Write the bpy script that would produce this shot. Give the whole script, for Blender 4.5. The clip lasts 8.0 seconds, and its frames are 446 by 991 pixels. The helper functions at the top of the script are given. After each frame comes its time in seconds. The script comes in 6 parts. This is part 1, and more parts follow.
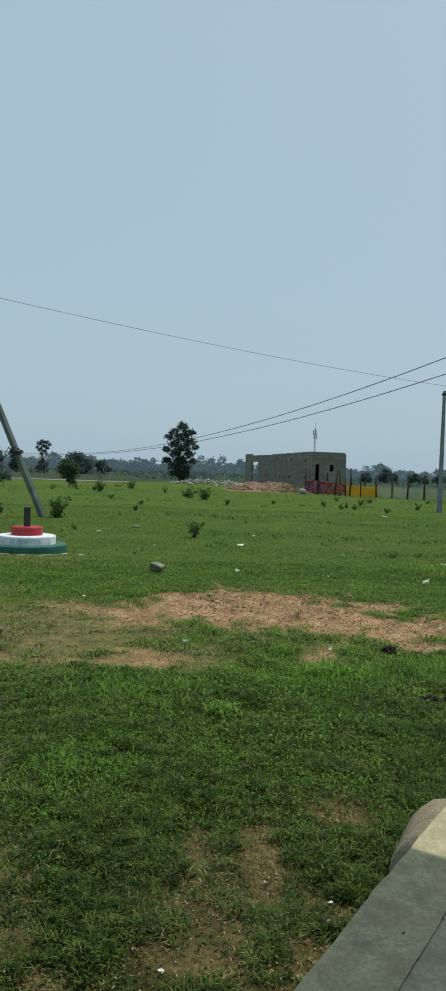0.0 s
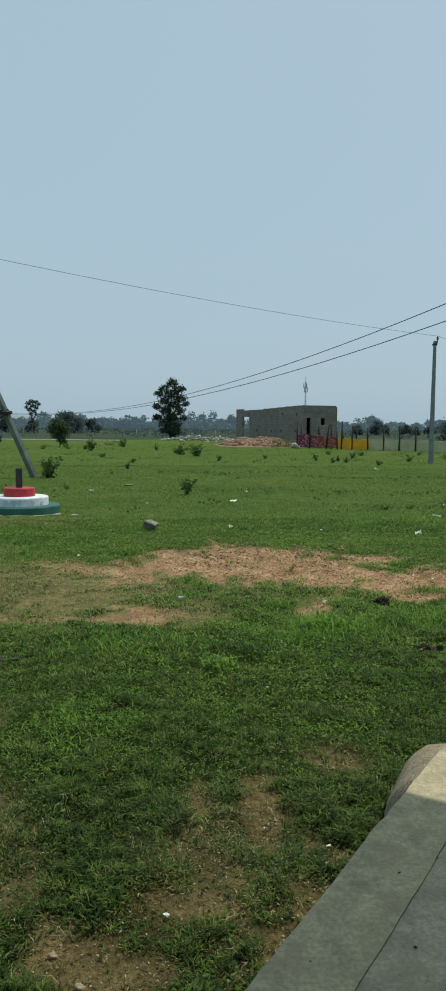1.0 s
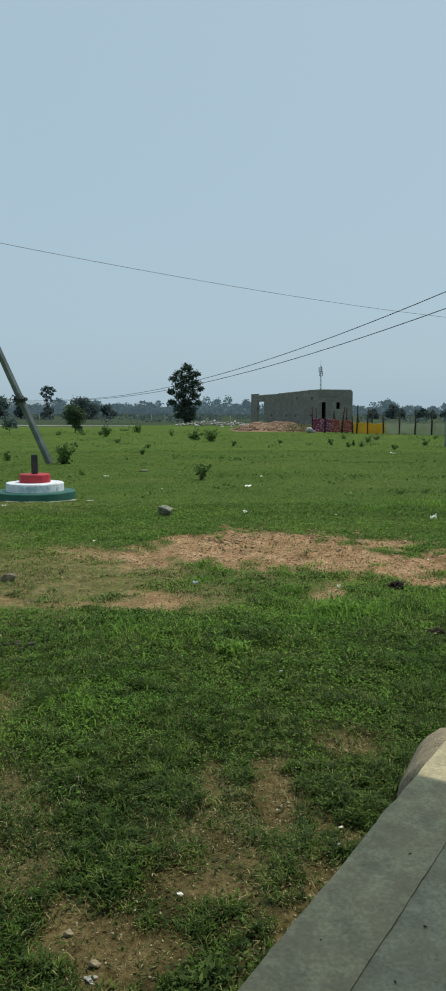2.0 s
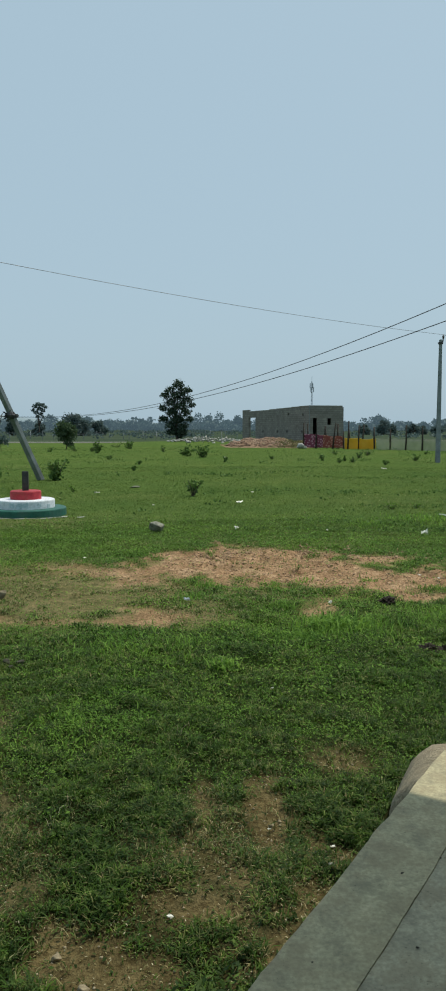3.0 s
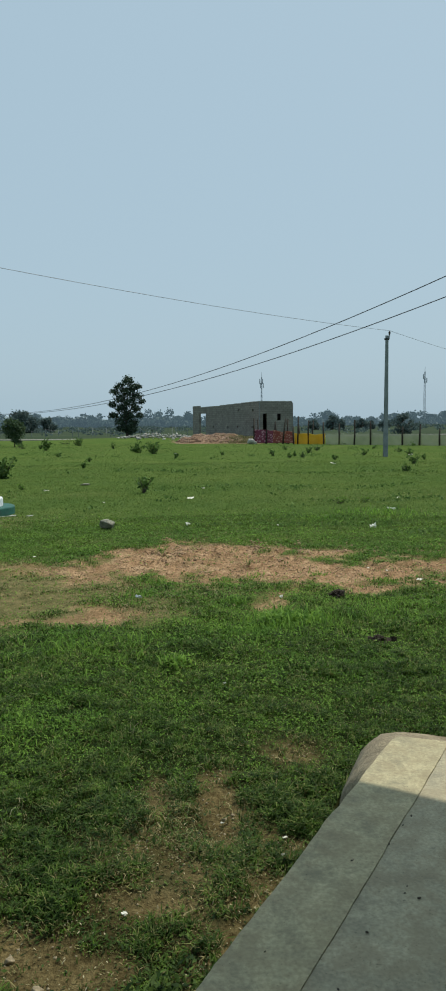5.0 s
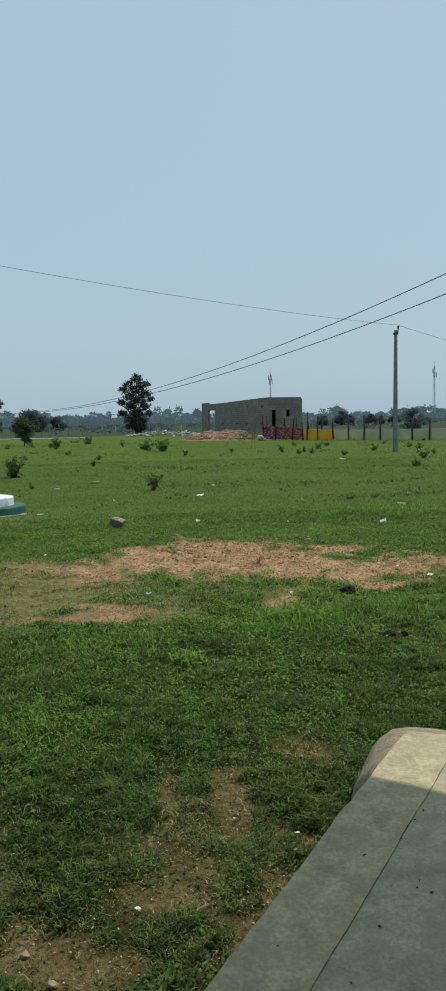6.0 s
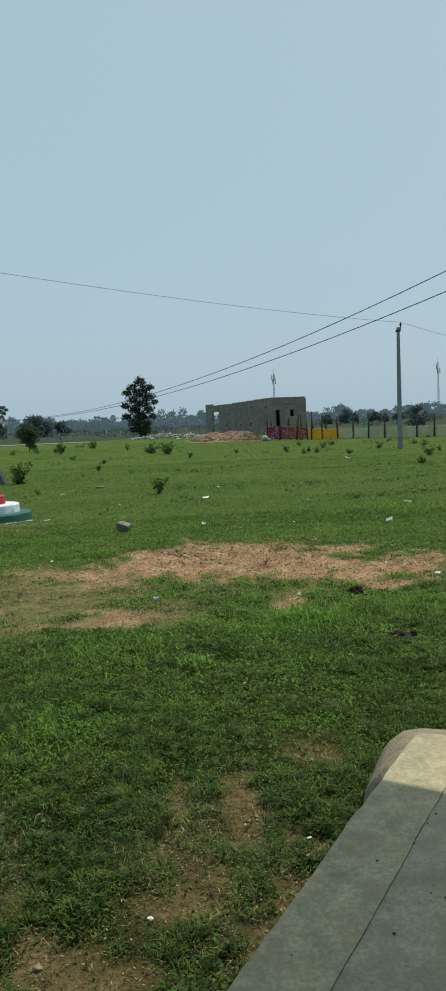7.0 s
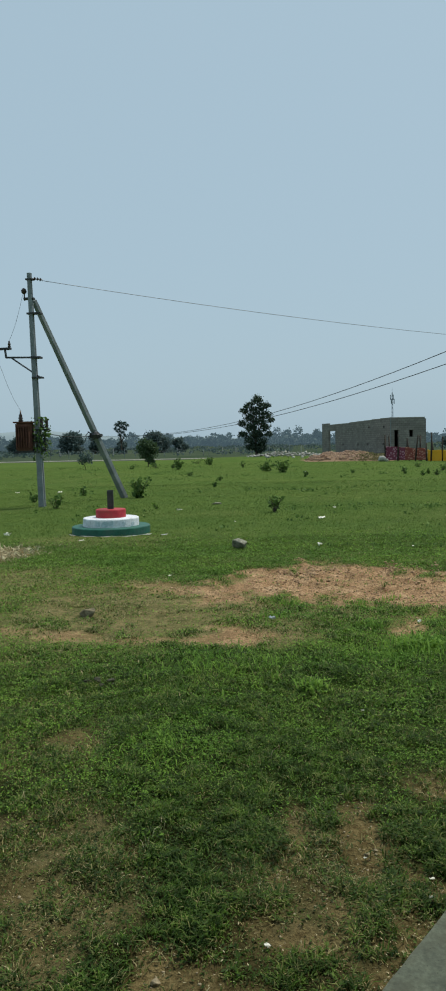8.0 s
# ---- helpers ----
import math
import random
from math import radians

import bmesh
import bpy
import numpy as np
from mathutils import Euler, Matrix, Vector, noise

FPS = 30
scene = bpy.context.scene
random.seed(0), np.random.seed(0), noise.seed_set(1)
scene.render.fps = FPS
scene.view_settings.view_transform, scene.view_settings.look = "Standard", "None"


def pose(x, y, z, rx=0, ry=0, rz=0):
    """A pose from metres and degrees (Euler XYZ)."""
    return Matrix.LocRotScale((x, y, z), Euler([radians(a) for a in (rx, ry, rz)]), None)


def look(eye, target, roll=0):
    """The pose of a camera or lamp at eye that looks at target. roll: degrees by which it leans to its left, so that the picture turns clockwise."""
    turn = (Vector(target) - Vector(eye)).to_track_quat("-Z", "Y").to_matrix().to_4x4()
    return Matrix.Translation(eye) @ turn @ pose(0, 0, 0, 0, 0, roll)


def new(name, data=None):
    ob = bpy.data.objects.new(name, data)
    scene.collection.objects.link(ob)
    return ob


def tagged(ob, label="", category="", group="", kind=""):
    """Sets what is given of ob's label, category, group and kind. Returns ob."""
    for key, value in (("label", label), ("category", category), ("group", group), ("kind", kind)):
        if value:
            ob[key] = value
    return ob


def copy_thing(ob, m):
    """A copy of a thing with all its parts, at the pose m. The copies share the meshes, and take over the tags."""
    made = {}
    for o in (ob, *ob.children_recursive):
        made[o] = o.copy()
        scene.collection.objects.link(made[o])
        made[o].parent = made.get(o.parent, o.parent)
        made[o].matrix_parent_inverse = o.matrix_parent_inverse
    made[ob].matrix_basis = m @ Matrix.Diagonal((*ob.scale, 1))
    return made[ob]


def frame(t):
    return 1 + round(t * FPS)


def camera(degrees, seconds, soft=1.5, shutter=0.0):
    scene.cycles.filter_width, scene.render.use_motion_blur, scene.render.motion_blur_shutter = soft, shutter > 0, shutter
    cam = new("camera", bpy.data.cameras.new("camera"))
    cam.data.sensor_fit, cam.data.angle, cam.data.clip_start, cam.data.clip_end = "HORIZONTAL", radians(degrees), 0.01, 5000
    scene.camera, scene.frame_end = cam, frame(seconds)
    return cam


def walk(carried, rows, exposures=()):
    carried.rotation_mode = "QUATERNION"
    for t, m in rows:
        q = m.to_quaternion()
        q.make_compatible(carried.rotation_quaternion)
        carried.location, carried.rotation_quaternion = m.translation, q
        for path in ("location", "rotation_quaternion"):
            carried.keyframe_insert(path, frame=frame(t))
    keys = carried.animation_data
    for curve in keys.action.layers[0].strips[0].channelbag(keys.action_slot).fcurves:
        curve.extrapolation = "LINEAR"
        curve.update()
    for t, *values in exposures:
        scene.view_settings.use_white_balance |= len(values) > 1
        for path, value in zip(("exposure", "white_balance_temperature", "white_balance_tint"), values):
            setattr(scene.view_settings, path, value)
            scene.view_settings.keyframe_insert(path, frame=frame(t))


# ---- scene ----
cam = camera(32.43, 8.0, soft=2.15)
# seconds, eye x y z, yaw to the left, pitch up, roll
ROWS = [
    (0.0, -0.032, 0.018, 1.778, 2.69, -1.81, 1.82),
    (0.2, -0.046, 0.016, 1.780, 5.05, -3.37, 1.39),
    (0.5, -0.043, 0.018, 1.779, 4.77, -3.96, 0.72),
    (0.7, -0.036, 0.026, 1.773, 3.27, -4.66, 0.28),
    (1.0, -0.032, 0.013, 1.786, 2.04, -5.09, 0.46),
    (1.2, -0.025, 0.016, 1.779, 2.04, -5.25, 0.81),
    (1.5, -0.021, 0.009, 1.787, 4.67, -6.87, -0.34),
    (1.7, -0.017, 0.002, 1.789, 3.37, -6.53, -0.04),
    (2.8, -0.010, 0.014, 1.780, 3.05, -5.81, 0.03),
    (3.0, -0.005, 0.010, 1.789, 2.58, -5.02, -0.12),
    (3.2, -0.008, 0.006, 1.787, 0.95, -4.73, -0.07),
    (3.5, -0.008, 0.012, 1.784, 0.36, -5.04, 0.09),
    (4.0, -0.001, 0.000, 1.797, 1.30, -5.31, 0.10),
    (4.5, 0.000, -0.000, 1.800, -0.00, -4.47, 0.40),
    (4.7, 0.002, -0.003, 1.795, -0.78, -4.75, -0.13),
    (5.8, 0.014, -0.007, 1.794, -0.72, -6.17, -1.32),
    (6.0, 0.009, -0.012, 1.795, -0.32, -5.57, -1.18),
    (6.5, 0.006, -0.013, 1.797, 0.05, -5.23, -1.35),
    (6.7, 0.010, 0.002, 1.791, 0.04, -5.32, -1.60),
    (7.0, 0.018, 0.008, 1.808, 0.12, -5.47, -2.51),
    (7.2, 0.014, 0.002, 1.800, 0.18, -5.15, -1.65),
    (7.5, -0.005, -0.019, 1.809, 1.91, -4.99, 0.56),
    (7.7, -0.019, -0.021, 1.816, 5.90, -5.91, -2.70),
    (7.9, -0.036, -0.002, 1.822, 7.33, -3.54, 1.35),
    (8.0, -0.046, 0.007, 1.826, 8.54, -3.85, -1.36),
]


def eye_pose(x, y, z, yaw, pitch, roll):
    a, b = radians(yaw), radians(pitch)
    ahead = Vector((-math.sin(a) * math.cos(b), math.cos(a) * math.cos(b), math.sin(b)))
    return look((x, y, z), Vector((x, y, z)) + ahead, roll)


walk(cam, [(t, eye_pose(*row)) for t, *row in ROWS], ((0.0, -0.10), (0.5, -0.10), (1.2, -0.09), (3.0, -0.06), (4.5, -0.05), (7.0, -0.06), (8.0, -0.10)))

# ---- light ----
SUN_WAY = Vector((0.36, 0.28, 0.89)).normalized()
world = bpy.data.worlds.new("sky")
scene.world = world
world.use_nodes = True
wn = world.node_tree
wn.nodes.clear()
w_out = wn.nodes.new("ShaderNodeOutputWorld")
w_back = wn.nodes.new("ShaderNodeBackground")
w_sky = wn.nodes.new("ShaderNodeTexSky")
w_sky.sky_type = "NISHITA"
w_sky.sun_disc = False
w_sky.sun_elevation = math.asin(SUN_WAY.z)
w_sky.sun_rotation = math.atan2(SUN_WAY.x, SUN_WAY.y)
w_sky.air_density, w_sky.dust_density, w_sky.ozone_density = 1.2, 3.0, 1.0
w_haze = wn.nodes.new("ShaderNodeMixRGB")
w_haze.inputs[0].default_value = 0.84
w_haze.inputs[2].default_value = (4.62, 6.28, 7.36, 1)
wn.links.new(w_sky.outputs[0], w_haze.inputs[1])
wn.links.new(w_haze.outputs[0], w_back.inputs[0])
w_back.inputs[1].default_value = 0.0968
wn.links.new(w_back.outputs[0], w_out.inputs[0])

sun = new("sun", bpy.data.lights.new("sun", "SUN"))
sun.data.energy = 3.35
sun.data.angle = radians(0.6)
sun.data.color = (1.0, 0.94, 0.83)
sun.matrix_world = look(SUN_WAY * 50, (0, 0, 0))


# ---- materials ----
def node_material(name, rough=0.9, metal=0.0):
    m = bpy.data.materials.new(name)
    m.use_nodes = True
    b = m.node_tree.nodes["Principled BSDF"]
    b.inputs["Roughness"].default_value = rough
    b.inputs["Metallic"].default_value = metal
    b.inputs["Specular IOR Level"].default_value = 0.3
    return m, m.node_tree, b


def noise_node(nt, scale, detail=5.0, rough=0.6, coords="Object"):
    tc = nt.nodes.new("ShaderNodeTexCoord")
    n = nt.nodes.new("ShaderNodeTexNoise")
    n.inputs["Scale"].default_value = scale
    n.inputs["Detail"].default_value = detail
    n.inputs["Roughness"].default_value = rough
    nt.links.new(tc.outputs[coords], n.inputs["Vector"])
    return n


def ramp_node(nt, source, stops):
    r = nt.nodes.new("ShaderNodeValToRGB")
    while len(r.color_ramp.elements) < len(stops):
        r.color_ramp.elements.new(0.5)
    for e, (p, c) in zip(r.color_ramp.elements, stops):
        e.position, e.color = p, (*c, 1)
    nt.links.new(source, r.inputs[0])
    return r


def mix_node(nt, fac, a, b, kind="MIX"):
    m = nt.nodes.new("ShaderNodeMixRGB")
    m.blend_type = kind
    for k, v in ((0, fac), (1, a), (2, b)):
        if isinstance(v, (int, float)):
            m.inputs[k].default_value = v
        elif isinstance(v, tuple):
            m.inputs[k].default_value = (*v, 1)
        else:
            nt.links.new(v, m.inputs[k])
    return m.outputs[0]


def bump_node(nt, b, height, strength=0.4, distance=0.02):
    n = nt.nodes.new("ShaderNodeBump")
    n.inputs["Strength"].default_value = strength
    n.inputs["Distance"].default_value = distance
    nt.links.new(height, n.inputs["Height"])
    nt.links.new(n.outputs[0], b.inputs["Normal"])


def worn(name, dark, light, scale=6.0, fine=60.0, rough=0.85, bump=0.3, distance=0.01, metal=0.0, stain=None, blotch=None):
    """A surface with broad stains and fine grain between two base colours."""
    m, nt, b = node_material(name, rough, metal)
    broad, grain = noise_node(nt, scale), noise_node(nt, fine, 3.0)
    c = ramp_node(nt, broad.outputs[0], ((0.32, dark), (0.68, light))).outputs[0]
    g = ramp_node(nt, grain.outputs[0], ((0.3, (0.72, 0.72, 0.72)), (0.7, (1.17, 1.17, 1.17)))).outputs[0]
    c = mix_node(nt, 1.0, c, g, "MULTIPLY")
    if stain:
        s = ramp_node(nt, noise_node(nt, scale * 0.8, 7.0, 0.75).outputs[0], ((0.50, (0, 0, 0)), (0.68, (0.9, 0.9, 0.9)))).outputs[0]
        c = mix_node(nt, s, c, stain)
    if blotch:
        s = ramp_node(nt, noise_node(nt, scale * 0.8, 7.0, 0.75).outputs[0], ((0.42, (0.55, 0.55, 0.55)), (0.54, (0, 0, 0)))).outputs[0]
        c = mix_node(nt, s, c, blotch)
        pits = ramp_node(nt, noise_node(nt, fine * 1.6, 2.0).outputs[0], ((0.66, (1, 1, 1)), (0.72, (0.55, 0.55, 0.52)))).outputs[0]
        c = mix_node(nt, 1.0, c, pits, "MULTIPLY")
    nt.links.new(c, b.inputs["Base Color"])
    bump_node(nt, b, grain.outputs[0], bump, distance)
    return m


def leafy(name, dark, light, third=None, trans=0.25, clump=None):
    """Foliage whose pieces vary one by one."""
    m, nt, b = node_material(name, 0.65)
    b.inputs["Specular IOR Level"].default_value = 0.15
    geo = nt.nodes.new("ShaderNodeNewGeometry")
    stops = [(0.0, dark), (0.75, light)] + ([(0.97, third)] if third else [])
    c = ramp_node(nt, geo.outputs["Random Per Island"], stops).outputs[0]
    patch = ramp_node(nt, noise_node(nt, 0.7, 4.0).outputs[0], ((0.3, (0.74, 0.84, 0.72)), (0.7, (1.20, 1.12, 1.0)))).outputs[0]
    c = mix_node(nt, 1.0, c, patch, "MULTIPLY")
    if clump:
        tuft = ramp_node(nt, noise_node(nt, clump, 2.0, 0.5).outputs[0], ((0.38, (0.54, 0.60, 0.53)), (0.50, (0.92, 0.95, 0.90)), (0.62, (1.46, 1.39, 1.28)))).outputs[0]
        c = mix_node(nt, 1.0, c, tuft, "MULTIPLY")
    nt.links.new(c, b.inputs["Base Color"])
    t = nt.nodes.new("ShaderNodeBsdfTranslucent")
    nt.links.new(c, t.inputs[0])
    mx = nt.nodes.new("ShaderNodeMixShader")
    mx.inputs[0].default_value = trans
    nt.links.new(b.outputs[0], mx.inputs[1])
    nt.links.new(t.outputs[0], mx.inputs[2])
    nt.links.new(mx.outputs[0], nt.nodes["Material Output"].inputs[0])
    return m


def ground_material():
    m, nt, b = node_material("meadow_ground", 0.95)
    at = nt.nodes.new("ShaderNodeAttribute")
    at.attribute_name = "bare"
    dry = nt.nodes.new("ShaderNodeAttribute")
    dry.attribute_name = "dry"
    big, mid, fine = noise_node(nt, 0.25, 5.0), noise_node(nt, 2.6, 6.0, 0.65), noise_node(nt, 38.0, 4.0, 0.7)
    green = ramp_node(nt, mid.outputs[0], ((0.26, (0.056, 0.098, 0.024)), (0.5, (0.084, 0.134, 0.034)), (0.74, (0.116, 0.168, 0.046)))).outputs[0]
    tint = ramp_node(nt, big.outputs[0], ((0.3, (0.80, 0.88, 0.88)), (0.7, (1.18, 1.08, 1.10)))).outputs[0]
    green = mix_node(nt, 1.0, green, tint, "MULTIPLY")
    straw = ramp_node(nt, mid.outputs[0], ((0.3, (0.120, 0.118, 0.048)), (0.7, (0.232, 0.192, 0.098)))).outputs[0]
    patchy = ramp_node(nt, noise_node(nt, 11.0, 6.0, 0.72).outputs[0], ((0.36, (0.56, 0.62, 0.54)), (0.50, (0.98, 0.98, 0.98)), (0.64, (1.46, 1.32, 1.28)))).outputs[0]
    straw = mix_node(nt, 1.0, straw, patchy, "MULTIPLY")
    green = mix_node(nt, dry.outputs["Fac"], green, straw)
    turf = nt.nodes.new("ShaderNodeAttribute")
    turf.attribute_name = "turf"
    # Near-black on purpose: shade between the near blades is put into this colour.
    shaded_thatch = ramp_node(nt, mid.outputs[0], ((0.3, (0.007, 0.011, 0.003)), (0.7, (0.022, 0.024, 0.009)))).outputs[0]
    shaded_thatch = mix_node(nt, dry.outputs["Fac"], shaded_thatch, straw)
    green = mix_node(nt, turf.outputs["Fac"], shaded_thatch, green)
    field = nt.nodes.new("ShaderNodeAttribute")
    field.attribute_name = "field"
    fallow = ramp_node(nt, noise_node(nt, 0.06, 6.0, 0.7).outputs[0], ((0.3, (0.038, 0.060, 0.036)), (0.7, (0.072, 0.092, 0.060)))).outputs[0]
    green = mix_node(nt, field.outputs["Fac"], green, fallow)
    soil = ramp_node(nt, mid.outputs[0], ((0.28, (0.255, 0.155, 0.086)), (0.5, (0.385, 0.250, 0.141)), (0.72, (0.535, 0.375, 0.226)))).outputs[0]
    grit = ramp_node(nt, fine.outputs[0], ((0.32, (0.46, 0.44, 0.42)), (0.66, (1.25, 1.25, 1.25)))).outputs[0]
    loam = nt.nodes.new("ShaderNodeAttribute")
    loam.attribute_name = "loam"
    dark_soil = ramp_node(nt, mid.outputs[0], ((0.28, (0.080, 0.064, 0.028)), (0.72, (0.205, 0.162, 0.076)))).outputs[0]
    soil = mix_node(nt, loam.outputs["Fac"], soil, dark_soil)
    soil = mix_node(nt, 1.0, soil, grit, "MULTIPLY")
    crumb = ramp_node(nt, noise_node(nt, 13.0, 5.0, 0.65).outputs[0], ((0.54, (1.04, 1.04, 1.04)), (0.64, (0.74, 0.70, 0.67)), (0.72, (0.55, 0.50, 0.46)))).outputs[0]
    soil = mix_node(nt, 1.0, soil, crumb, "MULTIPLY")
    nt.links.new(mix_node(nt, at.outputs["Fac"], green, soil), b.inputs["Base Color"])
    lumpy = mix_node(nt, 0.5, fine.outputs[0], noise_node(nt, 9.0, 5.0, 0.7).outputs[0])
    bump_node(nt, b, lumpy, 1.0, 0.05)
    b.inputs["Specular IOR Level"].default_value = 0.0
    return m


M_GROUND = ground_material()
M_GRASS = leafy("grass_blades", (0.021, 0.053, 0.008), (0.081, 0.156, 0.023), (0.22, 0.225, 0.10), 0.26, 15.0)
M_SWARD = leafy("meadow_sward", (0.062, 0.116, 0.026), (0.128, 0.196, 0.046), None, 0.33)
M_HERB = leafy("meadow_herbs", (0.056, 0.138, 0.019), (0.188, 0.335, 0.056), None, 0.35)
M_DRYGRASS = leafy("dry_grass", (0.125, 0.130, 0.052), (0.30, 0.262, 0.130), (0.46, 0.40, 0.25), 0.2)
M_STRAW = leafy("pale_straw", (0.30, 0.26, 0.17), (0.52, 0.47, 0.34), None, 0.15)
M_WEED = leafy("weed_leaves", (0.068, 0.160, 0.024), (0.225, 0.385, 0.072), None, 0.45)
M_CLOVER = leafy("clover_leaves", (0.015, 0.036, 0.008), (0.070, 0.118, 0.027), None, 0.18, 15.0)
M_SHRUB = leafy("shrub_leaves", (0.044, 0.096, 0.030), (0.140, 0.228, 0.066), None, 0.4)
M_YOUNG = leafy("young_tree_leaves", (0.044, 0.076, 0.046), (0.100, 0.148, 0.080), None, 0.3)
M_TREE = leafy("tree_leaves", (0.022, 0.042, 0.034), (0.064, 0.098, 0.070), None, 0.2)
# Paler and bluer than near foliage: distance haze is put into the leaf colour.
M_FAR = leafy("haze_tinted_leaves", (0.060, 0.096, 0.106), (0.122, 0.170, 0.176), None, 0.34)
M_BARK = worn("bark", (0.05, 0.04, 0.03), (0.12, 0.10, 0.08), 8, 60, 0.95, 0.8, 0.03)
M_CONCRETE = worn("old_concrete", (0.345, 0.306, 0.194), (0.560, 0.504, 0.312), 9.0, 70, 0.85, 0.5, 0.004, stain=(0.25, 0.232, 0.152), blotch=(0.30, 0.255, 0.155))
M_SLAB = worn("floor_screed", (0.335, 0.305, 0.208), (0.520, 0.476, 0.322), 7.0, 70, 0.75, 0.4, 0.004, stain=(0.225, 0.212, 0.150), blotch=(0.29, 0.245, 0.155))
M_APRON = worn("earthy_mortar", (0.235, 0.195, 0.128), (0.365, 0.305, 0.200), 9.0, 50, 0.95, 0.9, 0.02, stain=(0.19, 0.145, 0.09))
M_PSC = worn("pole_concrete", (0.155, 0.180, 0.190), (0.245, 0.275, 0.285), 2.5, 40, 0.9, 0.3, 0.005, stain=(0.145, 0.165, 0.170))
M_STEEL = worn("dark_steel", (0.03, 0.032, 0.035), (0.09, 0.09, 0.09), 8, 60, 0.6, 0.2, 0.003, 0.6)
M_RUST = worn("rusty_tank", (0.080, 0.036, 0.026), (0.18, 0.078, 0.052), 4, 30, 0.8, 0.3, 0.005, 0.1, stain=(0.07, 0.03, 0.02))
M_PORCELAIN = worn("brown_porcelain", (0.03, 0.02, 0.015), (0.06, 0.04, 0.03), 8, 60, 0.3, 0.05, 0.002)
M_WIRE = worn("cable_sheath", (0.016, 0.017, 0.020), (0.035, 0.036, 0.04), 8, 60, 0.6, 0.05, 0.001)
M_LINE = worn("bare_aluminium_wire", (0.10, 0.105, 0.11), (0.18, 0.19, 0.20), 8, 60, 0.5, 0.05, 0.001, 0.5)
# Galvanised grey of the far masts, paled to put distance haze into it.
M_GALV = worn("hazed_galvanised_steel", (0.30, 0.34, 0.37), (0.42, 0.46, 0.49), 1, 10, 0.6, 0.1, 0.01)
M_RED = worn("red_paint", (0.34, 0.022, 0.035), (0.48, 0.045, 0.055), 5, 60, 0.6, 0.15, 0.004, stain=(0.26, 0.05, 0.04))
M_WHITE = worn("white_paint", (0.66, 0.70, 0.74), (0.84, 0.86, 0.88), 5, 60, 0.6, 0.15, 0.004, stain=(0.50, 0.52, 0.53))
M_GREEN = worn("green_paint", (0.012, 0.085, 0.062), (0.025, 0.14, 0.10), 5, 60, 0.55, 0.15, 0.004, stain=(0.05, 0.11, 0.09))
M_DRIP = worn("teal_paint_run", (0.40, 0.52, 0.55), (0.60, 0.68, 0.72), 9, 60, 0.6, 0.1, 0.003)
M_SPLASH = worn("spilt_whitewash", (0.20, 0.22, 0.17), (0.52, 0.53, 0.48), 14, 60, 0.9, 0.2, 0.004)
M_STONE = worn("grey_stone", (0.11, 0.115, 0.085), (0.42, 0.42, 0.32), 9, 50, 0.9, 0.8, 0.02, stain=(0.09, 0.07, 0.05))
M_BROWNSTONE = worn("brown_stone", (0.095, 0.083, 0.05), (0.27, 0.235, 0.15), 9, 50, 0.95, 0.8, 0.02)
M_PEBBLE = worn("tan_pebble", (0.20, 0.165, 0.10), (0.40, 0.335, 0.22), 20, 80, 0.95, 0.5, 0.004)
M_DUNG = worn("dry_dung", (0.026, 0.021, 0.016), (0.085, 0.065, 0.046), 14, 70, 0.95, 0.9, 0.02)
M_PLASTIC = worn("white_plastic", (0.78, 0.77, 0.66), (0.90, 0.88, 0.78), 14, 60, 0.4, 0.1, 0.004)
M_BLUE = worn("blue_wrapper", (0.55, 0.60, 0.66), (0.80, 0.81, 0.82), 14, 60, 0.4, 0.1, 0.004)
M_POST = worn("dark_post_wood", (0.025, 0.02, 0.018), (0.08, 0.065, 0.05), 6, 50, 0.95, 0.5, 0.01)
M_ROAD = worn("pale_road", (0.22, 0.21, 0.18), (0.33, 0.31, 0.27), 0.3, 4, 0.95, 0.2, 0.02)
M_EARTH = worn("red_earth", (0.20, 0.12, 0.07), (0.34, 0.225, 0.14), 0.9, 9, 0.95, 0.9, 0.08, stain=(0.14, 0.11, 0.06))
M_RUBBLE = worn("broken_brick", (0.24, 0.135, 0.085), (0.44, 0.315, 0.225), 1.6, 20, 0.95, 0.6, 0.03)
M_PALE = worn("pale_rubble", (0.22, 0.22, 0.19), (0.54, 0.53, 0.49), 1.6, 20, 0.95, 0.6, 0.03)
M_COPING = worn("pale_mortar", (0.34, 0.33, 0.30), (0.50, 0.49, 0.45), 3, 30, 0.95, 0.4, 0.01)


def block_material():
    m, nt, b = node_material("cement_blocks", 0.95)
    tc = nt.nodes.new("ShaderNodeTexCoord")
    br = nt.nodes.new("ShaderNodeTexBrick")
    br.inputs["Scale"].default_value = 1.0
    br.inputs["Brick Width"].default_value = 0.42
    br.inputs["Row Height"].default_value = 0.21
    br.inputs["Mortar Size"].default_value = 0.016
    br.inputs["Color1"].default_value = (0.178, 0.170, 0.160, 1)
    br.inputs["Color2"].default_value = (0.236, 0.226, 0.212, 1)
    br.inputs["Mortar"].default_value = (0.128, 0.124, 0.118, 1)
    nt.links.new(tc.outputs["UV"], br.inputs["Vector"])
    broad = ramp_node(nt, noise_node(nt, 0.8, 6.0, 0.65).outputs[0], ((0.3, (0.75, 0.74, 0.72)), (0.7, (1.15, 1.14, 1.1)))).outputs[0]
    nt.links.new(mix_node(nt, 1.0, br.outputs[0], broad, "MULTIPLY"), b.inputs["Base Color"])
    bump_node(nt, b, br.outputs["Fac"], -0.6, 0.02)
    return m


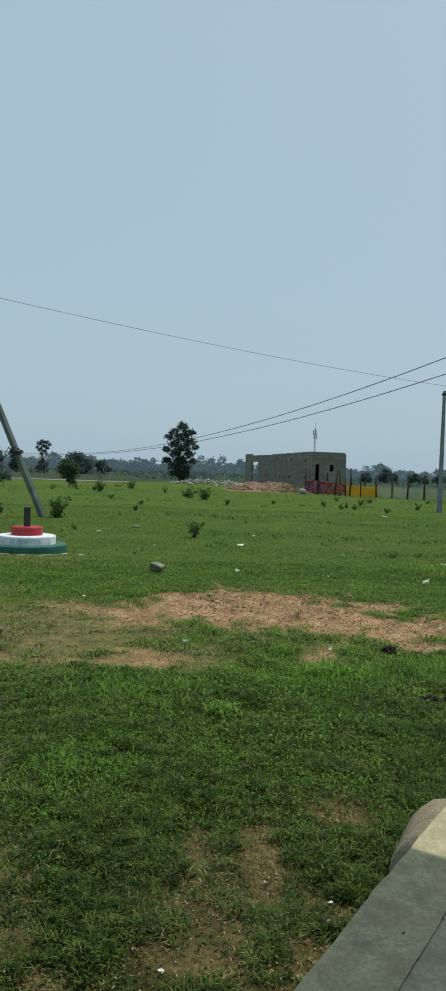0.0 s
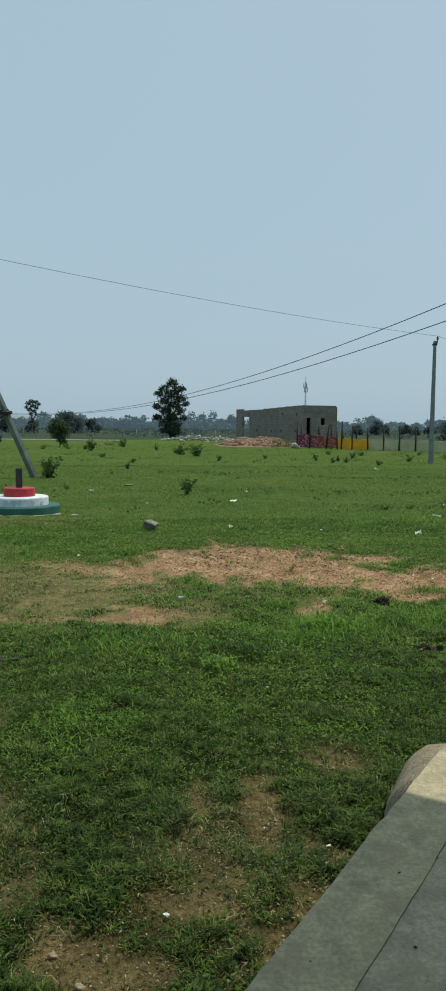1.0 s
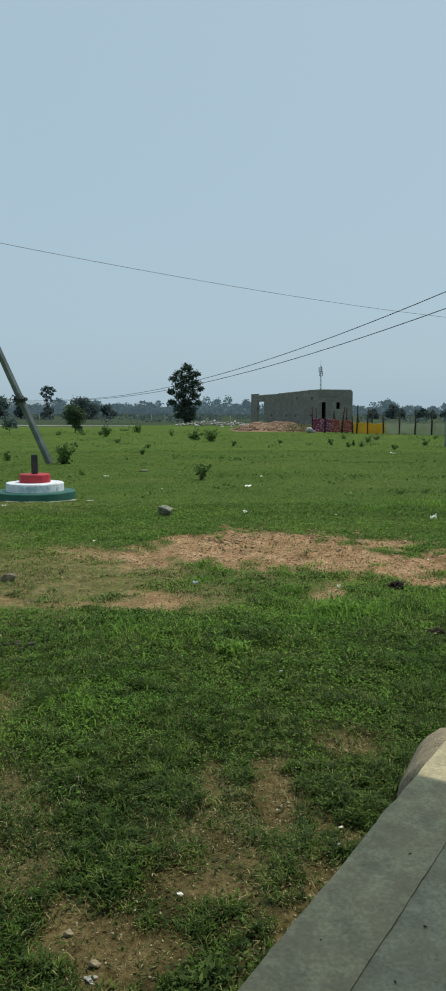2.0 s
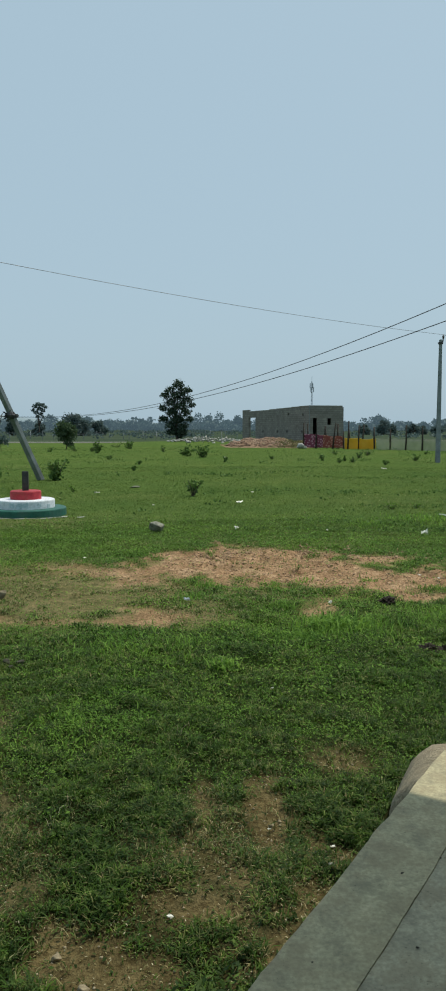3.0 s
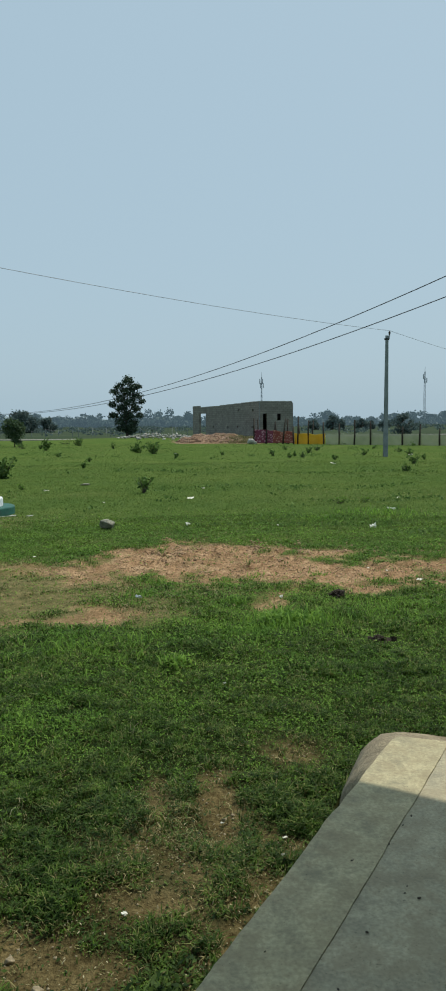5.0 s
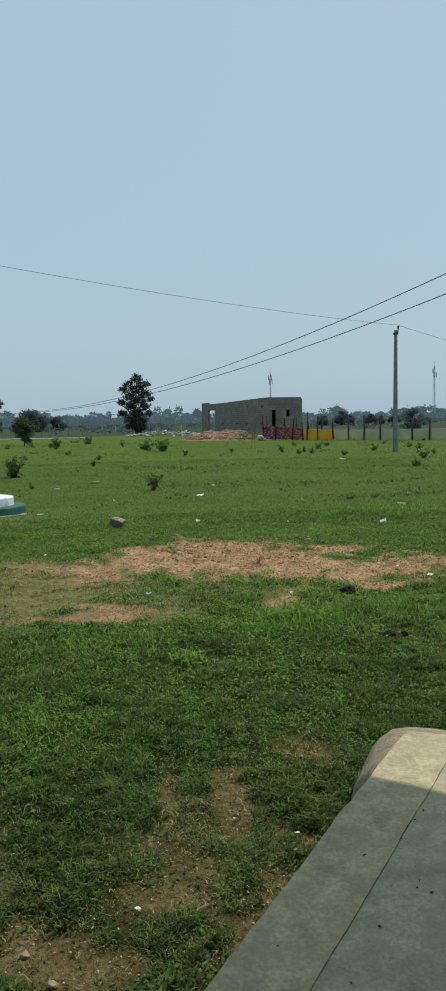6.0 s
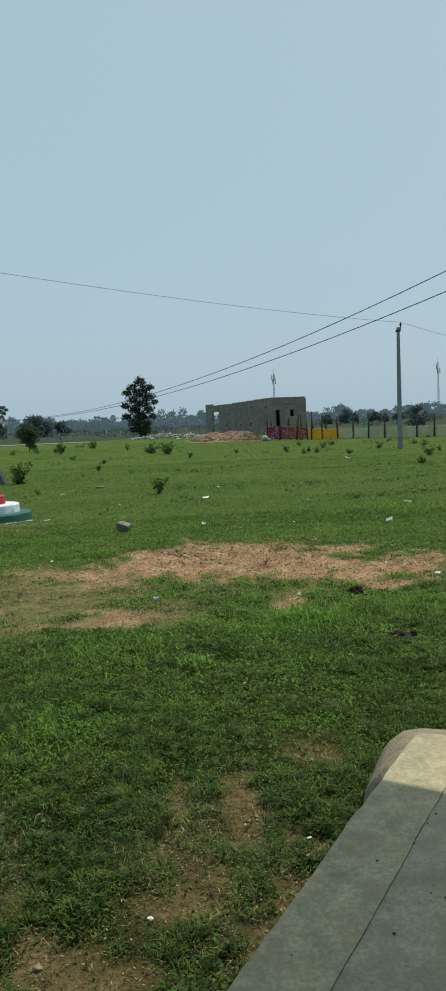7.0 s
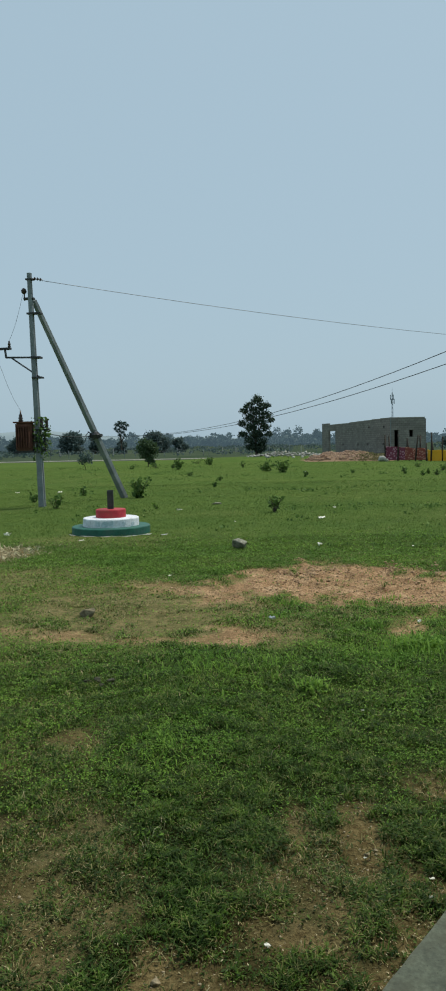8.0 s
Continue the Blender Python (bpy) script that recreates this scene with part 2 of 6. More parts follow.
def cloth_material(name, base, other, mark, scale):
    m, nt, b = node_material(name, 0.9)
    tc = nt.nodes.new("ShaderNodeTexCoord")
    v = nt.nodes.new("ShaderNodeTexVoronoi")
    v.inputs["Scale"].default_value = scale
    nt.links.new(tc.outputs["UV"], v.inputs["Vector"])
    dots = ramp_node(nt, v.outputs["Distance"], ((0.30, (1, 1, 1)), (0.46, (0, 0, 0)))).outputs[0]
    c = ramp_node(nt, noise_node(nt, 1.3).outputs[0], ((0.35, base), (0.65, other))).outputs[0]
    c = mix_node(nt, dots, c, mark) if mark else c
    nt.links.new(c, b.inputs["Base Color"])
    t = nt.nodes.new("ShaderNodeBsdfTranslucent")
    nt.links.new(c, t.inputs[0])
    mx = nt.nodes.new("ShaderNodeMixShader")
    mx.inputs[0].default_value = 0.5
    nt.links.new(b.outputs[0], mx.inputs[1])
    nt.links.new(t.outputs[0], mx.inputs[2])
    nt.links.new(mx.outputs[0], nt.nodes["Material Output"].inputs[0])
    return m


def net_material():
    m, nt, b = node_material("thin_net", 0.9)
    c = ramp_node(nt, noise_node(nt, 0.8).outputs[0], ((0.35, (0.38, 0.39, 0.27)), (0.65, (0.52, 0.50, 0.37)))).outputs[0]
    nt.links.new(c, b.inputs["Base Color"])
    tr = nt.nodes.new("ShaderNodeBsdfTransparent")
    mx = nt.nodes.new("ShaderNodeMixShader")
    mx.inputs[0].default_value = 0.55
    nt.links.new(tr.outputs[0], mx.inputs[1])
    nt.links.new(b.outputs[0], mx.inputs[2])
    nt.links.new(mx.outputs[0], nt.nodes["Material Output"].inputs[0])
    return m


def backdrop_material(name, dark, light, haze_glow):
    """Far foliage with a faint glow of its own that stands in for haze."""
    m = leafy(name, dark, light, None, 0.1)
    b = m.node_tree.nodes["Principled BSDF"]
    b.inputs["Emission Color"].default_value = (*haze_glow, 1)
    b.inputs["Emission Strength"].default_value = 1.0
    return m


# Haze over woods, far trees and hill is put in as emission.
M_BACK = backdrop_material("haze_glow_woods", (0.028, 0.044, 0.040), (0.056, 0.080, 0.066), (0.060, 0.094, 0.118))
M_HILL = backdrop_material("haze_glow_hill", (0.10, 0.12, 0.12), (0.12, 0.14, 0.14), (0.20, 0.275, 0.32))
M_BLOCK = block_material()
M_SAREE = cloth_material("patterned_cloth", (0.21, 0.065, 0.115), (0.27, 0.09, 0.125), (0.52, 0.36, 0.42), 5.0)
M_SAREE_B = cloth_material("orange_print_cloth", (0.34, 0.13, 0.09), (0.27, 0.09, 0.085), (0.52, 0.34, 0.27), 5.5)
M_YELLOW = cloth_material("yellow_cloth", (0.58, 0.40, 0.05), (0.66, 0.47, 0.07), None, 3.0)
M_NET = net_material()


# ---- building helpers ----
def part(name, bm, material, parent=None, label="", smooth=False):
    me = bpy.data.meshes.new(name)
    bmesh.ops.recalc_face_normals(bm, faces=bm.faces[:])
    bm.to_mesh(me)
    bm.free()
    me.materials.append(material)
    if smooth:
        me.polygons.foreach_set("use_smooth", [True] * len(me.polygons))
    ob = new(name, me)
    ob.parent = parent
    return tagged(ob, label)


def raw(name, verts, faces, material, parent=None, label="", smooth=False):
    """One mesh from arrays; all faces have the same number of corners."""
    verts, faces = np.asarray(verts, np.float32), np.asarray(faces, np.int32)
    me = bpy.data.meshes.new(name)
    n, k = faces.shape
    me.vertices.add(len(verts))
    me.vertices.foreach_set("co", verts.ravel())
    me.loops.add(n * k)
    me.loops.foreach_set("vertex_index", faces.ravel())
    me.polygons.add(n)
    me.polygons.foreach_set("loop_start", np.arange(0, n * k, k, dtype=np.int32))
    if smooth:
        me.polygons.foreach_set("use_smooth", np.ones(n, bool))
    me.update(calc_edges=True)
    me.materials.append(material)
    ob = new(name, me)
    ob.parent = parent
    return tagged(ob, label)


def base(name, at, turn=0.0):
    ob = new(name)
    ob.empty_display_size = 0.2
    ob.matrix_basis = pose(*at, 0, 0, turn)
    return ob


def box(bm, lo, hi, bevel=0.0, m=None):
    made = bmesh.ops.create_cube(bm, size=1.0)["verts"]
    size, mid = Vector(hi) - Vector(lo), (Vector(hi) + Vector(lo)) / 2
    for v in made:
        v.co = Vector(v.co[i] * size[i] + mid[i] for i in range(3))
    if bevel:
        edges = {e for v in made for e in v.link_edges}
        made = list({v for f in bmesh.ops.bevel(bm, geom=list(edges), offset=bevel, segments=2, affect="EDGES")["faces"] for v in f.verts} | {v for v in made if v.is_valid})
    if m:
        bmesh.ops.transform(bm, matrix=m, verts=made)
    return made


def beam(bm, a, b, wide, thick=None, wide2=None, thick2=None):
    """A four-sided tapered bar from a to b."""
    a, b = Vector(a), Vector(b)
    thick = thick or wide
    wide2, thick2 = wide2 or wide, thick2 or thick
    turn = (b - a).to_track_quat("Z", "Y").to_matrix()
    rings = []
    for at, w, t in ((a, wide, thick), (b, wide2, thick2)):
        rings.append([bm.verts.new(at + turn @ Vector((sx * w / 2, sy * t / 2, 0))) for sx, sy in ((-1, -1), (1, -1), (1, 1), (-1, 1))])
    for i in range(4):
        bm.faces.new((rings[0][i], rings[0][(i + 1) % 4], rings[1][(i + 1) % 4], rings[1][i]))
    bm.faces.new(rings[0][::-1])
    bm.faces.new(rings[1])


def grooved(bm, a, b, wide, thick, wide2, thick2, groove=0.32, deep=0.16):
    """A tapered pole of H section: a shallow recess runs down two faces."""
    a, b = Vector(a), Vector(b)
    turn = (b - a).to_track_quat("Z", "Y").to_matrix()
    g = groove / 2
    outline = [(-0.5, -0.5), (-g - 0.06, -0.5), (-g, -0.5 + deep), (g, -0.5 + deep), (g + 0.06, -0.5), (0.5, -0.5),
               (0.5, 0.5), (g + 0.06, 0.5), (g, 0.5 - deep), (-g, 0.5 - deep), (-g - 0.06, 0.5), (-0.5, 0.5)]
    rings = [[bm.verts.new(at + turn @ Vector((x * w, y * t, 0))) for x, y in outline] for at, w, t in ((a, wide, thick), (b, wide2, thick2))]
    n = len(outline)
    for i in range(n):
        bm.faces.new((rings[0][i], rings[0][(i + 1) % n], rings[1][(i + 1) % n], rings[1][i]))
    bm.faces.new(rings[0][::-1])
    bm.faces.new(rings[1])


def tube(bm, points, radii, sides=8):
    """A round, bent, tapered stem through points."""
    rings = []
    points = [Vector(p) for p in points]
    for i, p in enumerate(points):
        way = points[min(i + 1, len(points) - 1)] - points[max(i - 1, 0)]
        turn = way.to_track_quat("Z", "Y").to_matrix()
        r = radii[i] if hasattr(radii, "__len__") else radii
        rings.append([bm.verts.new(p + turn @ Vector((r * math.cos(2 * math.pi * k / sides), r * math.sin(2 * math.pi * k / sides), 0))) for k in range(sides)])
    for a, b in zip(rings, rings[1:]):
        for k in range(sides):
            bm.faces.new((a[k], a[(k + 1) % sides], b[(k + 1) % sides], b[k]))
    bm.faces.new(rings[0][::-1])
    bm.faces.new(rings[-1])


def lathe(bm, profile, at=(0, 0, 0), sides=32, wobble=0.0, rng=None):
    """A turned body from (radius, height) pairs, closed at both ends."""
    rings = []
    for r, z in profile:
        ring = []
        for k in range(sides):
            a = 2 * math.pi * k / sides
            rr = r * (1 + (wobble * noise.noise(Vector((3 * math.cos(a), 3 * math.sin(a), 2 * z))) if wobble else 0))
            ring.append(bm.verts.new((at[0] + rr * math.cos(a), at[1] + rr * math.sin(a), at[2] + z)))
        rings.append(ring)
    for a, b in zip(rings, rings[1:]):
        for k in range(sides):
            bm.faces.new((a[k], a[(k + 1) % sides], b[(k + 1) % sides], b[k]))
    bm.faces.new(rings[0][::-1])
    bm.faces.new(rings[-1])


def lattice_noise(x, y, seed=0):
    """Smooth noise of 0 to 1 over the plan, for arrays."""
    x, y = np.asarray(x, float), np.asarray(y, float)
    xi, yi = np.floor(x), np.floor(y)
    u, v = x - xi, y - yi
    u, v = u * u * (3 - 2 * u), v * v * (3 - 2 * v)

    def corner(a, b):
        h = np.sin(a * 127.1 + b * 311.7 + seed * 74.7) * 43758.5453
        return h - np.floor(h)

    return (corner(xi, yi) * (1 - u) + corner(xi + 1, yi) * u) * (1 - v) + (corner(xi, yi + 1) * (1 - u) + corner(xi + 1, yi + 1) * u) * v


def cloudy(x, y, scale, seed=0):
    """Four octaves, each turned against the last so that no grain shows."""
    x, y, out = np.asarray(x, float), np.asarray(y, float), 0.0
    for k in range(4):
        c, d, f = math.cos(0.6 + 1.13 * k), math.sin(0.6 + 1.13 * k), scale * 2**k
        out = out + lattice_noise((c * x - d * y) * f + 7.3 * k, (d * x + c * y) * f + 3.1 * k, seed + k) / 2 ** (k + 1)
    return out / 0.9375


# ---- ground ----
# building axes: AHEAD runs along the platform, ASIDE across it to the right
AHEAD, ASIDE = Vector((0.5, 0.866, 0)), Vector((0.866, -0.5, 0))


def site(a, b, z=0.0):
    p = AHEAD * a + ASIDE * b
    return (p.x, p.y, z)


# bare earth: x, y, half lengths, turn in degrees, strength
BARE = ((-1.35, 9.67, 0.50, 0.80, 0, 0.95), (-0.94, 10.0, 0.60, 1.05, 0, 1.0), (-0.18, 10.05, 0.75, 1.25, 0, 1.0), (0.39, 9.85, 0.75, 1.35, 0, 1.0), (1.0, 9.35, 0.75, 1.20, 0, 1.0), (1.54, 8.85, 0.6, 0.85, 0, 1.0),
        (1.55, 10.4, 0.55, 0.5, 0, 0.95), (2.2, 9.05, 0.65, 0.85, 0, 1.0), (2.8, 9.25, 0.6, 0.85, 0, 0.95), (3.4, 9.2, 0.9, 0.85, 0, 0.9), (1.7, 8.15, 0.45, 0.26, 0, 0.85),
        (-1.9, 9.4, 0.55, 0.34, 0, 0.7), (-2.45, 9.65, 0.4, 0.25, 0, 0.55), (-0.95, 7.10, 0.26, 0.28, 0, 0.85), (-1.25, 6.98, 0.30, 0.20, 0, 0.62), (-1.2, 7.5, 0.16, 0.22, 0, 0.6), (-2.75, 7.15, 0.34, 0.16, 0, 0.6),
        (-3.25, 7.25, 0.3, 0.13, 0, 0.5), (-1.9, 6.95, 0.4, 0.12, 0, 0.5), (0.58, 7.43, 0.20, 0.24, 0, 0.8),
        (0.04, 3.46, 0.105, 0.30, 4, 1.0), (0.02, 3.74, 0.10, 0.17, 0, 0.85), (-0.27, 3.45, 0.06, 0.34, 0, 0.75), (-0.15, 2.97, 0.08, 0.09, 0, 0.6), (-0.10, 3.17, 0.08, 0.16, 0, 0.6), (-0.17, 3.24, 0.16, 0.36, 0, 0.5), (-0.42, 2.62, 0.12, 0.10, 0, 0.35), (-0.19, 2.72, 0.10, 0.08, 0, 0.95),
        (-0.34, 2.78, 0.06, 0.05, 0, 0.8), (-0.61, 2.45, 0.15, 0.14, 0, 1.0), (-0.51, 2.32, 0.14, 0.14, 0, 1.0), (-0.35, 2.36, 0.09, 0.09, 0, 0.75), (-0.74, 2.60, 0.07, 0.06, 0, 0.8),
        (0.24, 3.17, 0.06, 0.10, 0, 0.8), (0.35, 3.06, 0.06, 0.10, 0, 0.85), (0.45, 4.05, 0.11, 0.14, 0, 0.85), (0.33, 4.04, 0.07, 0.10, 0, 0.6),
        (-1.05, 3.18, 0.11, 0.09, 0, 0.6), (-1.37, 2.90, 0.10, 0.09, 0, 0.6), (-1.15, 2.88, 0.12, 0.10, 0, 0.5), (-1.18, 2.55, 0.12, 0.14, 0, 0.55), (-1.65, 4.43, 0.16, 0.20, 0, 0.75), (-5.85, 12.4, 0.4, 0.8, 0, 0.7))
# yellowed, short grass
DRY = ((-2.0, 8.1, 2.3, 1.6, 0.95), (-4.2, 9.0, 2.4, 2.3, 0.75), (-0.12, 3.15, 0.36, 0.6, 0.5), (-1.39, 3.31, 0.32, 0.40, 0.6), (-1.15, 2.85, 0.32, 0.32, 0.6), (-1.16, 2.5, 0.25, 0.3, 0.5), (-1.7, 4.3, 0.35, 0.4, 0.5),
       (-5.9, 12.4, 0.9, 1.0, 0.85), (0.45, 4.1, 0.35, 0.3, 0.3), (-4.8, 14.2, 2.0, 1.2, 0.4), (-2.7, 6.4, 1.4, 0.9, 0.42), (-3.6, 7.4, 1.6, 1.2, 0.7), (-2.0, 4.6, 0.7, 0.8, 0.35), (0.4, 12.0, 3.0, 0.9, 0.22), (-1.1, 7.1, 1.0, 0.5, 0.9))


def bare_at(x, y):
    x, y = np.asarray(x, float), np.asarray(y, float)
    n1, n2, n3 = cloudy(x, y, 1.6, 9), cloudy(x, y, 5.0, 3), cloudy(x, y, 15.0, 13)
    broad, fine = n1 * 0.4 + n2 * 0.6 - 0.5, n2 * 0.5 + n3 * 0.5 - 0.5
    out = np.zeros_like(x)
    for cx, cy, rx, ry, deg, s in BARE:
        c, k = math.cos(radians(deg)), math.sin(radians(deg))
        u, v = ((x - cx) * c + (y - cy) * k) / rx, (-(x - cx) * k + (y - cy) * c) / ry
        d = np.sqrt(u * u + v * v) + (broad * 2.4 if rx > 0.4 else fine * 2.8)
        out = np.maximum(out, np.clip(((1.40 if rx > 0.4 else 1.44) - d) / 0.75, 0, 1) * s)
    a, b = x * AHEAD.x + y * AHEAD.y, x * ASIDE.x + y * ASIDE.y
    edge = np.clip((0.10 - np.abs(b + 1.19) - fine * 0.55) / 0.05, 0, 1) * (a < 2.95)
    return np.maximum(out, edge * 0.85)


def dry_at(x, y):
    x, y = np.asarray(x, float), np.asarray(y, float)
    out = 0.10 * np.clip((cloudy(x, y, 0.35, 21) - 0.5) * 4, 0, 1)
    for cx, cy, rx, ry, s in DRY:
        d = np.sqrt(((x - cx) / rx) ** 2 + ((y - cy) / ry) ** 2) + (cloudy(x, y, 1.3, 5) - 0.5) * 1.2
        out = np.maximum(out, np.clip((1.15 - d) / 0.6, 0, 1) * s)
    return out


def height_at(x, y):
    x, y = np.asarray(x, float), np.asarray(y, float)
    near = np.exp(-((y / 45.0) ** 2))
    h = (cloudy(x, y, 0.5, 31) - 0.5) * 0.10 * near + (cloudy(x, y, 3.0, 37) - 0.5) * 0.05 * near * np.exp(-((y / 20.0) ** 2))
    h += bare_at(x, y) * ((0.13 * (cloudy(x, y, 4.5, 83) - 0.5) + 0.085 * (cloudy(x, y, 11.0, 85) - 0.5)) * np.clip(y / 10, 0.15, 1) - 0.015)
    h += 0.38 * np.exp(-(((x + 6) / 11) ** 4 + ((y - 84) / 7) ** 2))
    h -= 1.1 * np.exp(-(((x - 17) / 16) ** 2 + ((y - 128) / 16) ** 2))
    return h


def build_ground():
    def lines(lo, hi, step, far):
        inner = list(np.arange(lo, hi + step / 2, step))
        out, s = [], step
        right, left = inner[-1], inner[0]
        while right < far:
            s *= 1.06 if right < 260 else 1.25
            right, left = right + s, left - s
            inner = [left] + inner + [right]
        return np.array(inner)

    xs, ys = lines(-4.5, 4.2, 0.045, 3500), lines(1.7, 12.2, 0.045, 3500)
    gx, gy = np.meshgrid(xs, ys)
    x, y = gx.ravel(), gy.ravel()
    verts = np.stack([x, y, height_at(x, y)], 1)
    w, h = len(xs), len(ys)
    i = (np.arange(h - 1)[:, None] * w + np.arange(w - 1)[None]).ravel()
    ob = raw("ground", verts, np.stack([i, i + 1, i + w + 1, i + w], 1), M_GROUND, smooth=True)
    # turf: 0 under the near blades, where the darkened ground colour shows.
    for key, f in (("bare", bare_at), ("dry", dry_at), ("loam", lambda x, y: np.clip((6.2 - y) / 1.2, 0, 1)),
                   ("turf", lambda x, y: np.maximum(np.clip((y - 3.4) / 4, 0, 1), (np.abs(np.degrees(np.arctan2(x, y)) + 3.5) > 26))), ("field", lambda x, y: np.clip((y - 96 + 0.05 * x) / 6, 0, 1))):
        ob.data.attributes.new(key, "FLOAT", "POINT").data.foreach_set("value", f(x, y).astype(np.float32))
    return tagged(ob, "flat green meadow with bare sandy earth patches", "ground", kind="structure")


build_ground()


# ---- the building that shades the viewer ----
def prism(bm, outline, z0, z1):
    lo = [bm.verts.new((x, y, z0)) for x, y, _ in outline]
    hi = [bm.verts.new((x, y, z1)) for x, y, _ in outline]
    n = len(outline)
    for k in range(n):
        bm.faces.new((lo[k], lo[(k + 1) % n], hi[(k + 1) % n], hi[k]))
    bm.faces.new(lo[::-1])
    bm.faces.new(hi)


def platform_end(b):
    return 3.49 + 0.22 * min(b + 1.0, 0.5)


def build_platform():
    top = base("platform", (0, 0, 0))
    tagged(top, "raised grey concrete veranda platform beside the grass", "platform", kind="structure")
    worn_edge = []
    for k in range(90):
        a = 3.44 - 6.4 * k / 90
        wear = 0.010 * noise.noise(Vector((a * 2.1, 3, 0))) + 0.008 * noise.noise(Vector((a * 9, 7, 0))) + 0.022 * max(0.0, noise.noise(Vector((a * 4.3, 1, 5))) - 0.35)
        worn_edge.append(site(a, -1.0 + 0.04 * k / 90 + wear))
    bm = bmesh.new()
    joint = lambda k: -0.75 + 0.035 * (1 - k / 120) + 0.006 * noise.noise(Vector((k * 0.185, 0, 8))) + 0.003 * noise.noise(Vector((k * 0.9, 0, 3)))
    prism(bm, [site(-3, -0.96), *(site(-3 + 6.45 * k / 120, joint(k)) for k in range(121)), site(platform_end(-0.75), -0.75), site(platform_end(-0.98), -0.985), *worn_edge], -0.3, 0.303)
    bmesh.ops.bevel(bm, geom=[e for e in bm.edges if all(v.co.z > 0 for v in e.verts)], offset=0.004, segments=2, affect="EDGES")
    part("edge_band", bm, M_CONCRETE, top, "worn concrete kerb band along the platform")
    bm = bmesh.new()
    # a narrow open joint with chipped edges lies between band and slab
    lip = lambda k: joint(k) + 0.0012 + 0.003 * max(0.0, noise.noise(Vector((k * 0.31, 4, 1)))) + 0.012 * max(0.0, noise.noise(Vector((k * 0.8, 9, 2))) - 0.45)
    prism(bm, [site(-3, 7.0), site(platform_end(1), 7.0), site(platform_end(-0.5), -0.5), *(site(-3 + 6.45 * k / 120, lip(k)) for k in range(120, -1, -1))], -0.31, 0.2995)
    part("floor_slab", bm, M_SLAB, top, "grey screed floor with dark specks")
    # sloped mortar fillet round the outer corner
    rim = ((3.05, -0.99), (3.10, -0.99), (3.15, -0.99), (3.22, -0.99), (3.32, -0.985), (3.42, -0.98), (3.46, -0.95), (3.48, -0.93), (3.50, -0.85), (3.53, -0.70), (3.60, 0.5), (3.60, 7.0))
    foot = ((3.08, -1.00), (3.17, -1.10), (3.25, -1.185), (3.37, -1.215), (3.59, -1.245), (3.82, -1.275), (3.98, -1.26), (4.08, -1.18), (4.12, -1.00), (4.13, -0.55), (4.16, 0.5), (4.16, 7.0))
    inner, outer = [site(a, b, 0.285) for a, b in rim], [site(a, b, 0.04) for a, b in foot]
    bm = bmesh.new()
    grid = []
    for p, q in zip(inner, outer):
        col = []
        for s in (0, 0.35, 0.7, 1.0, 1.02):
            v = Vector(p).lerp(Vector(q), min(s, 1.0))
            v.z += 0.045 * math.sin(math.pi * min(s, 1.0)) if s <= 1 else -0.2
            v += 0.012 * noise.noise_vector(v * 6)
            col.append(bm.verts.new(v))
        grid.append(col)
    for c, d in zip(grid, grid[1:]):
        for k in range(4):
            bm.faces.new((c[k], d[k], d[k + 1], c[k + 1]))
    bm.faces.new(grid[0][::1])
    part("mortar_apron", bm, M_APRON, top, "sloped brown mortar skirt with crumbling edge", True)


def build_veranda():
    """The wall behind the viewer and the roof overhead, out of sight but shading the floor."""
    bm = bmesh.new()
    prism(bm, [site(-2.6, -1.0), site(-2.6, 7.0), site(-2.35, 7.0), site(-2.35, -1.0)], 0.29, 3.6)
    tagged(part("wall_back", bm, worn("cream_wall", (0.55, 0.50, 0.38), (0.66, 0.60, 0.46), 2, 40)), "plain cream plastered wall of the veranda", "wall", kind="structure")
    bm = bmesh.new()
    prism(bm, [site(-3.0, -0.40), site(-3.0, 7.3), site(4.53, 7.3), site(4.53, -0.40)], 3.6, 3.74)
    tagged(part("roof_slab", bm, M_CONCRETE), "flat concrete veranda roof slab", "roof", kind="structure")
    for b in (3.4, 6.6):
        bm = bmesh.new()
        prism(bm, [site(2.3, b), site(2.3, b + 0.3), site(2.6, b + 0.3), site(2.6, b)], 0.29, 3.6)
        tagged(part("pillar", bm, M_CONCRETE), "square plastered veranda pillar", "pillar", kind="structure")


build_platform()
build_veranda()


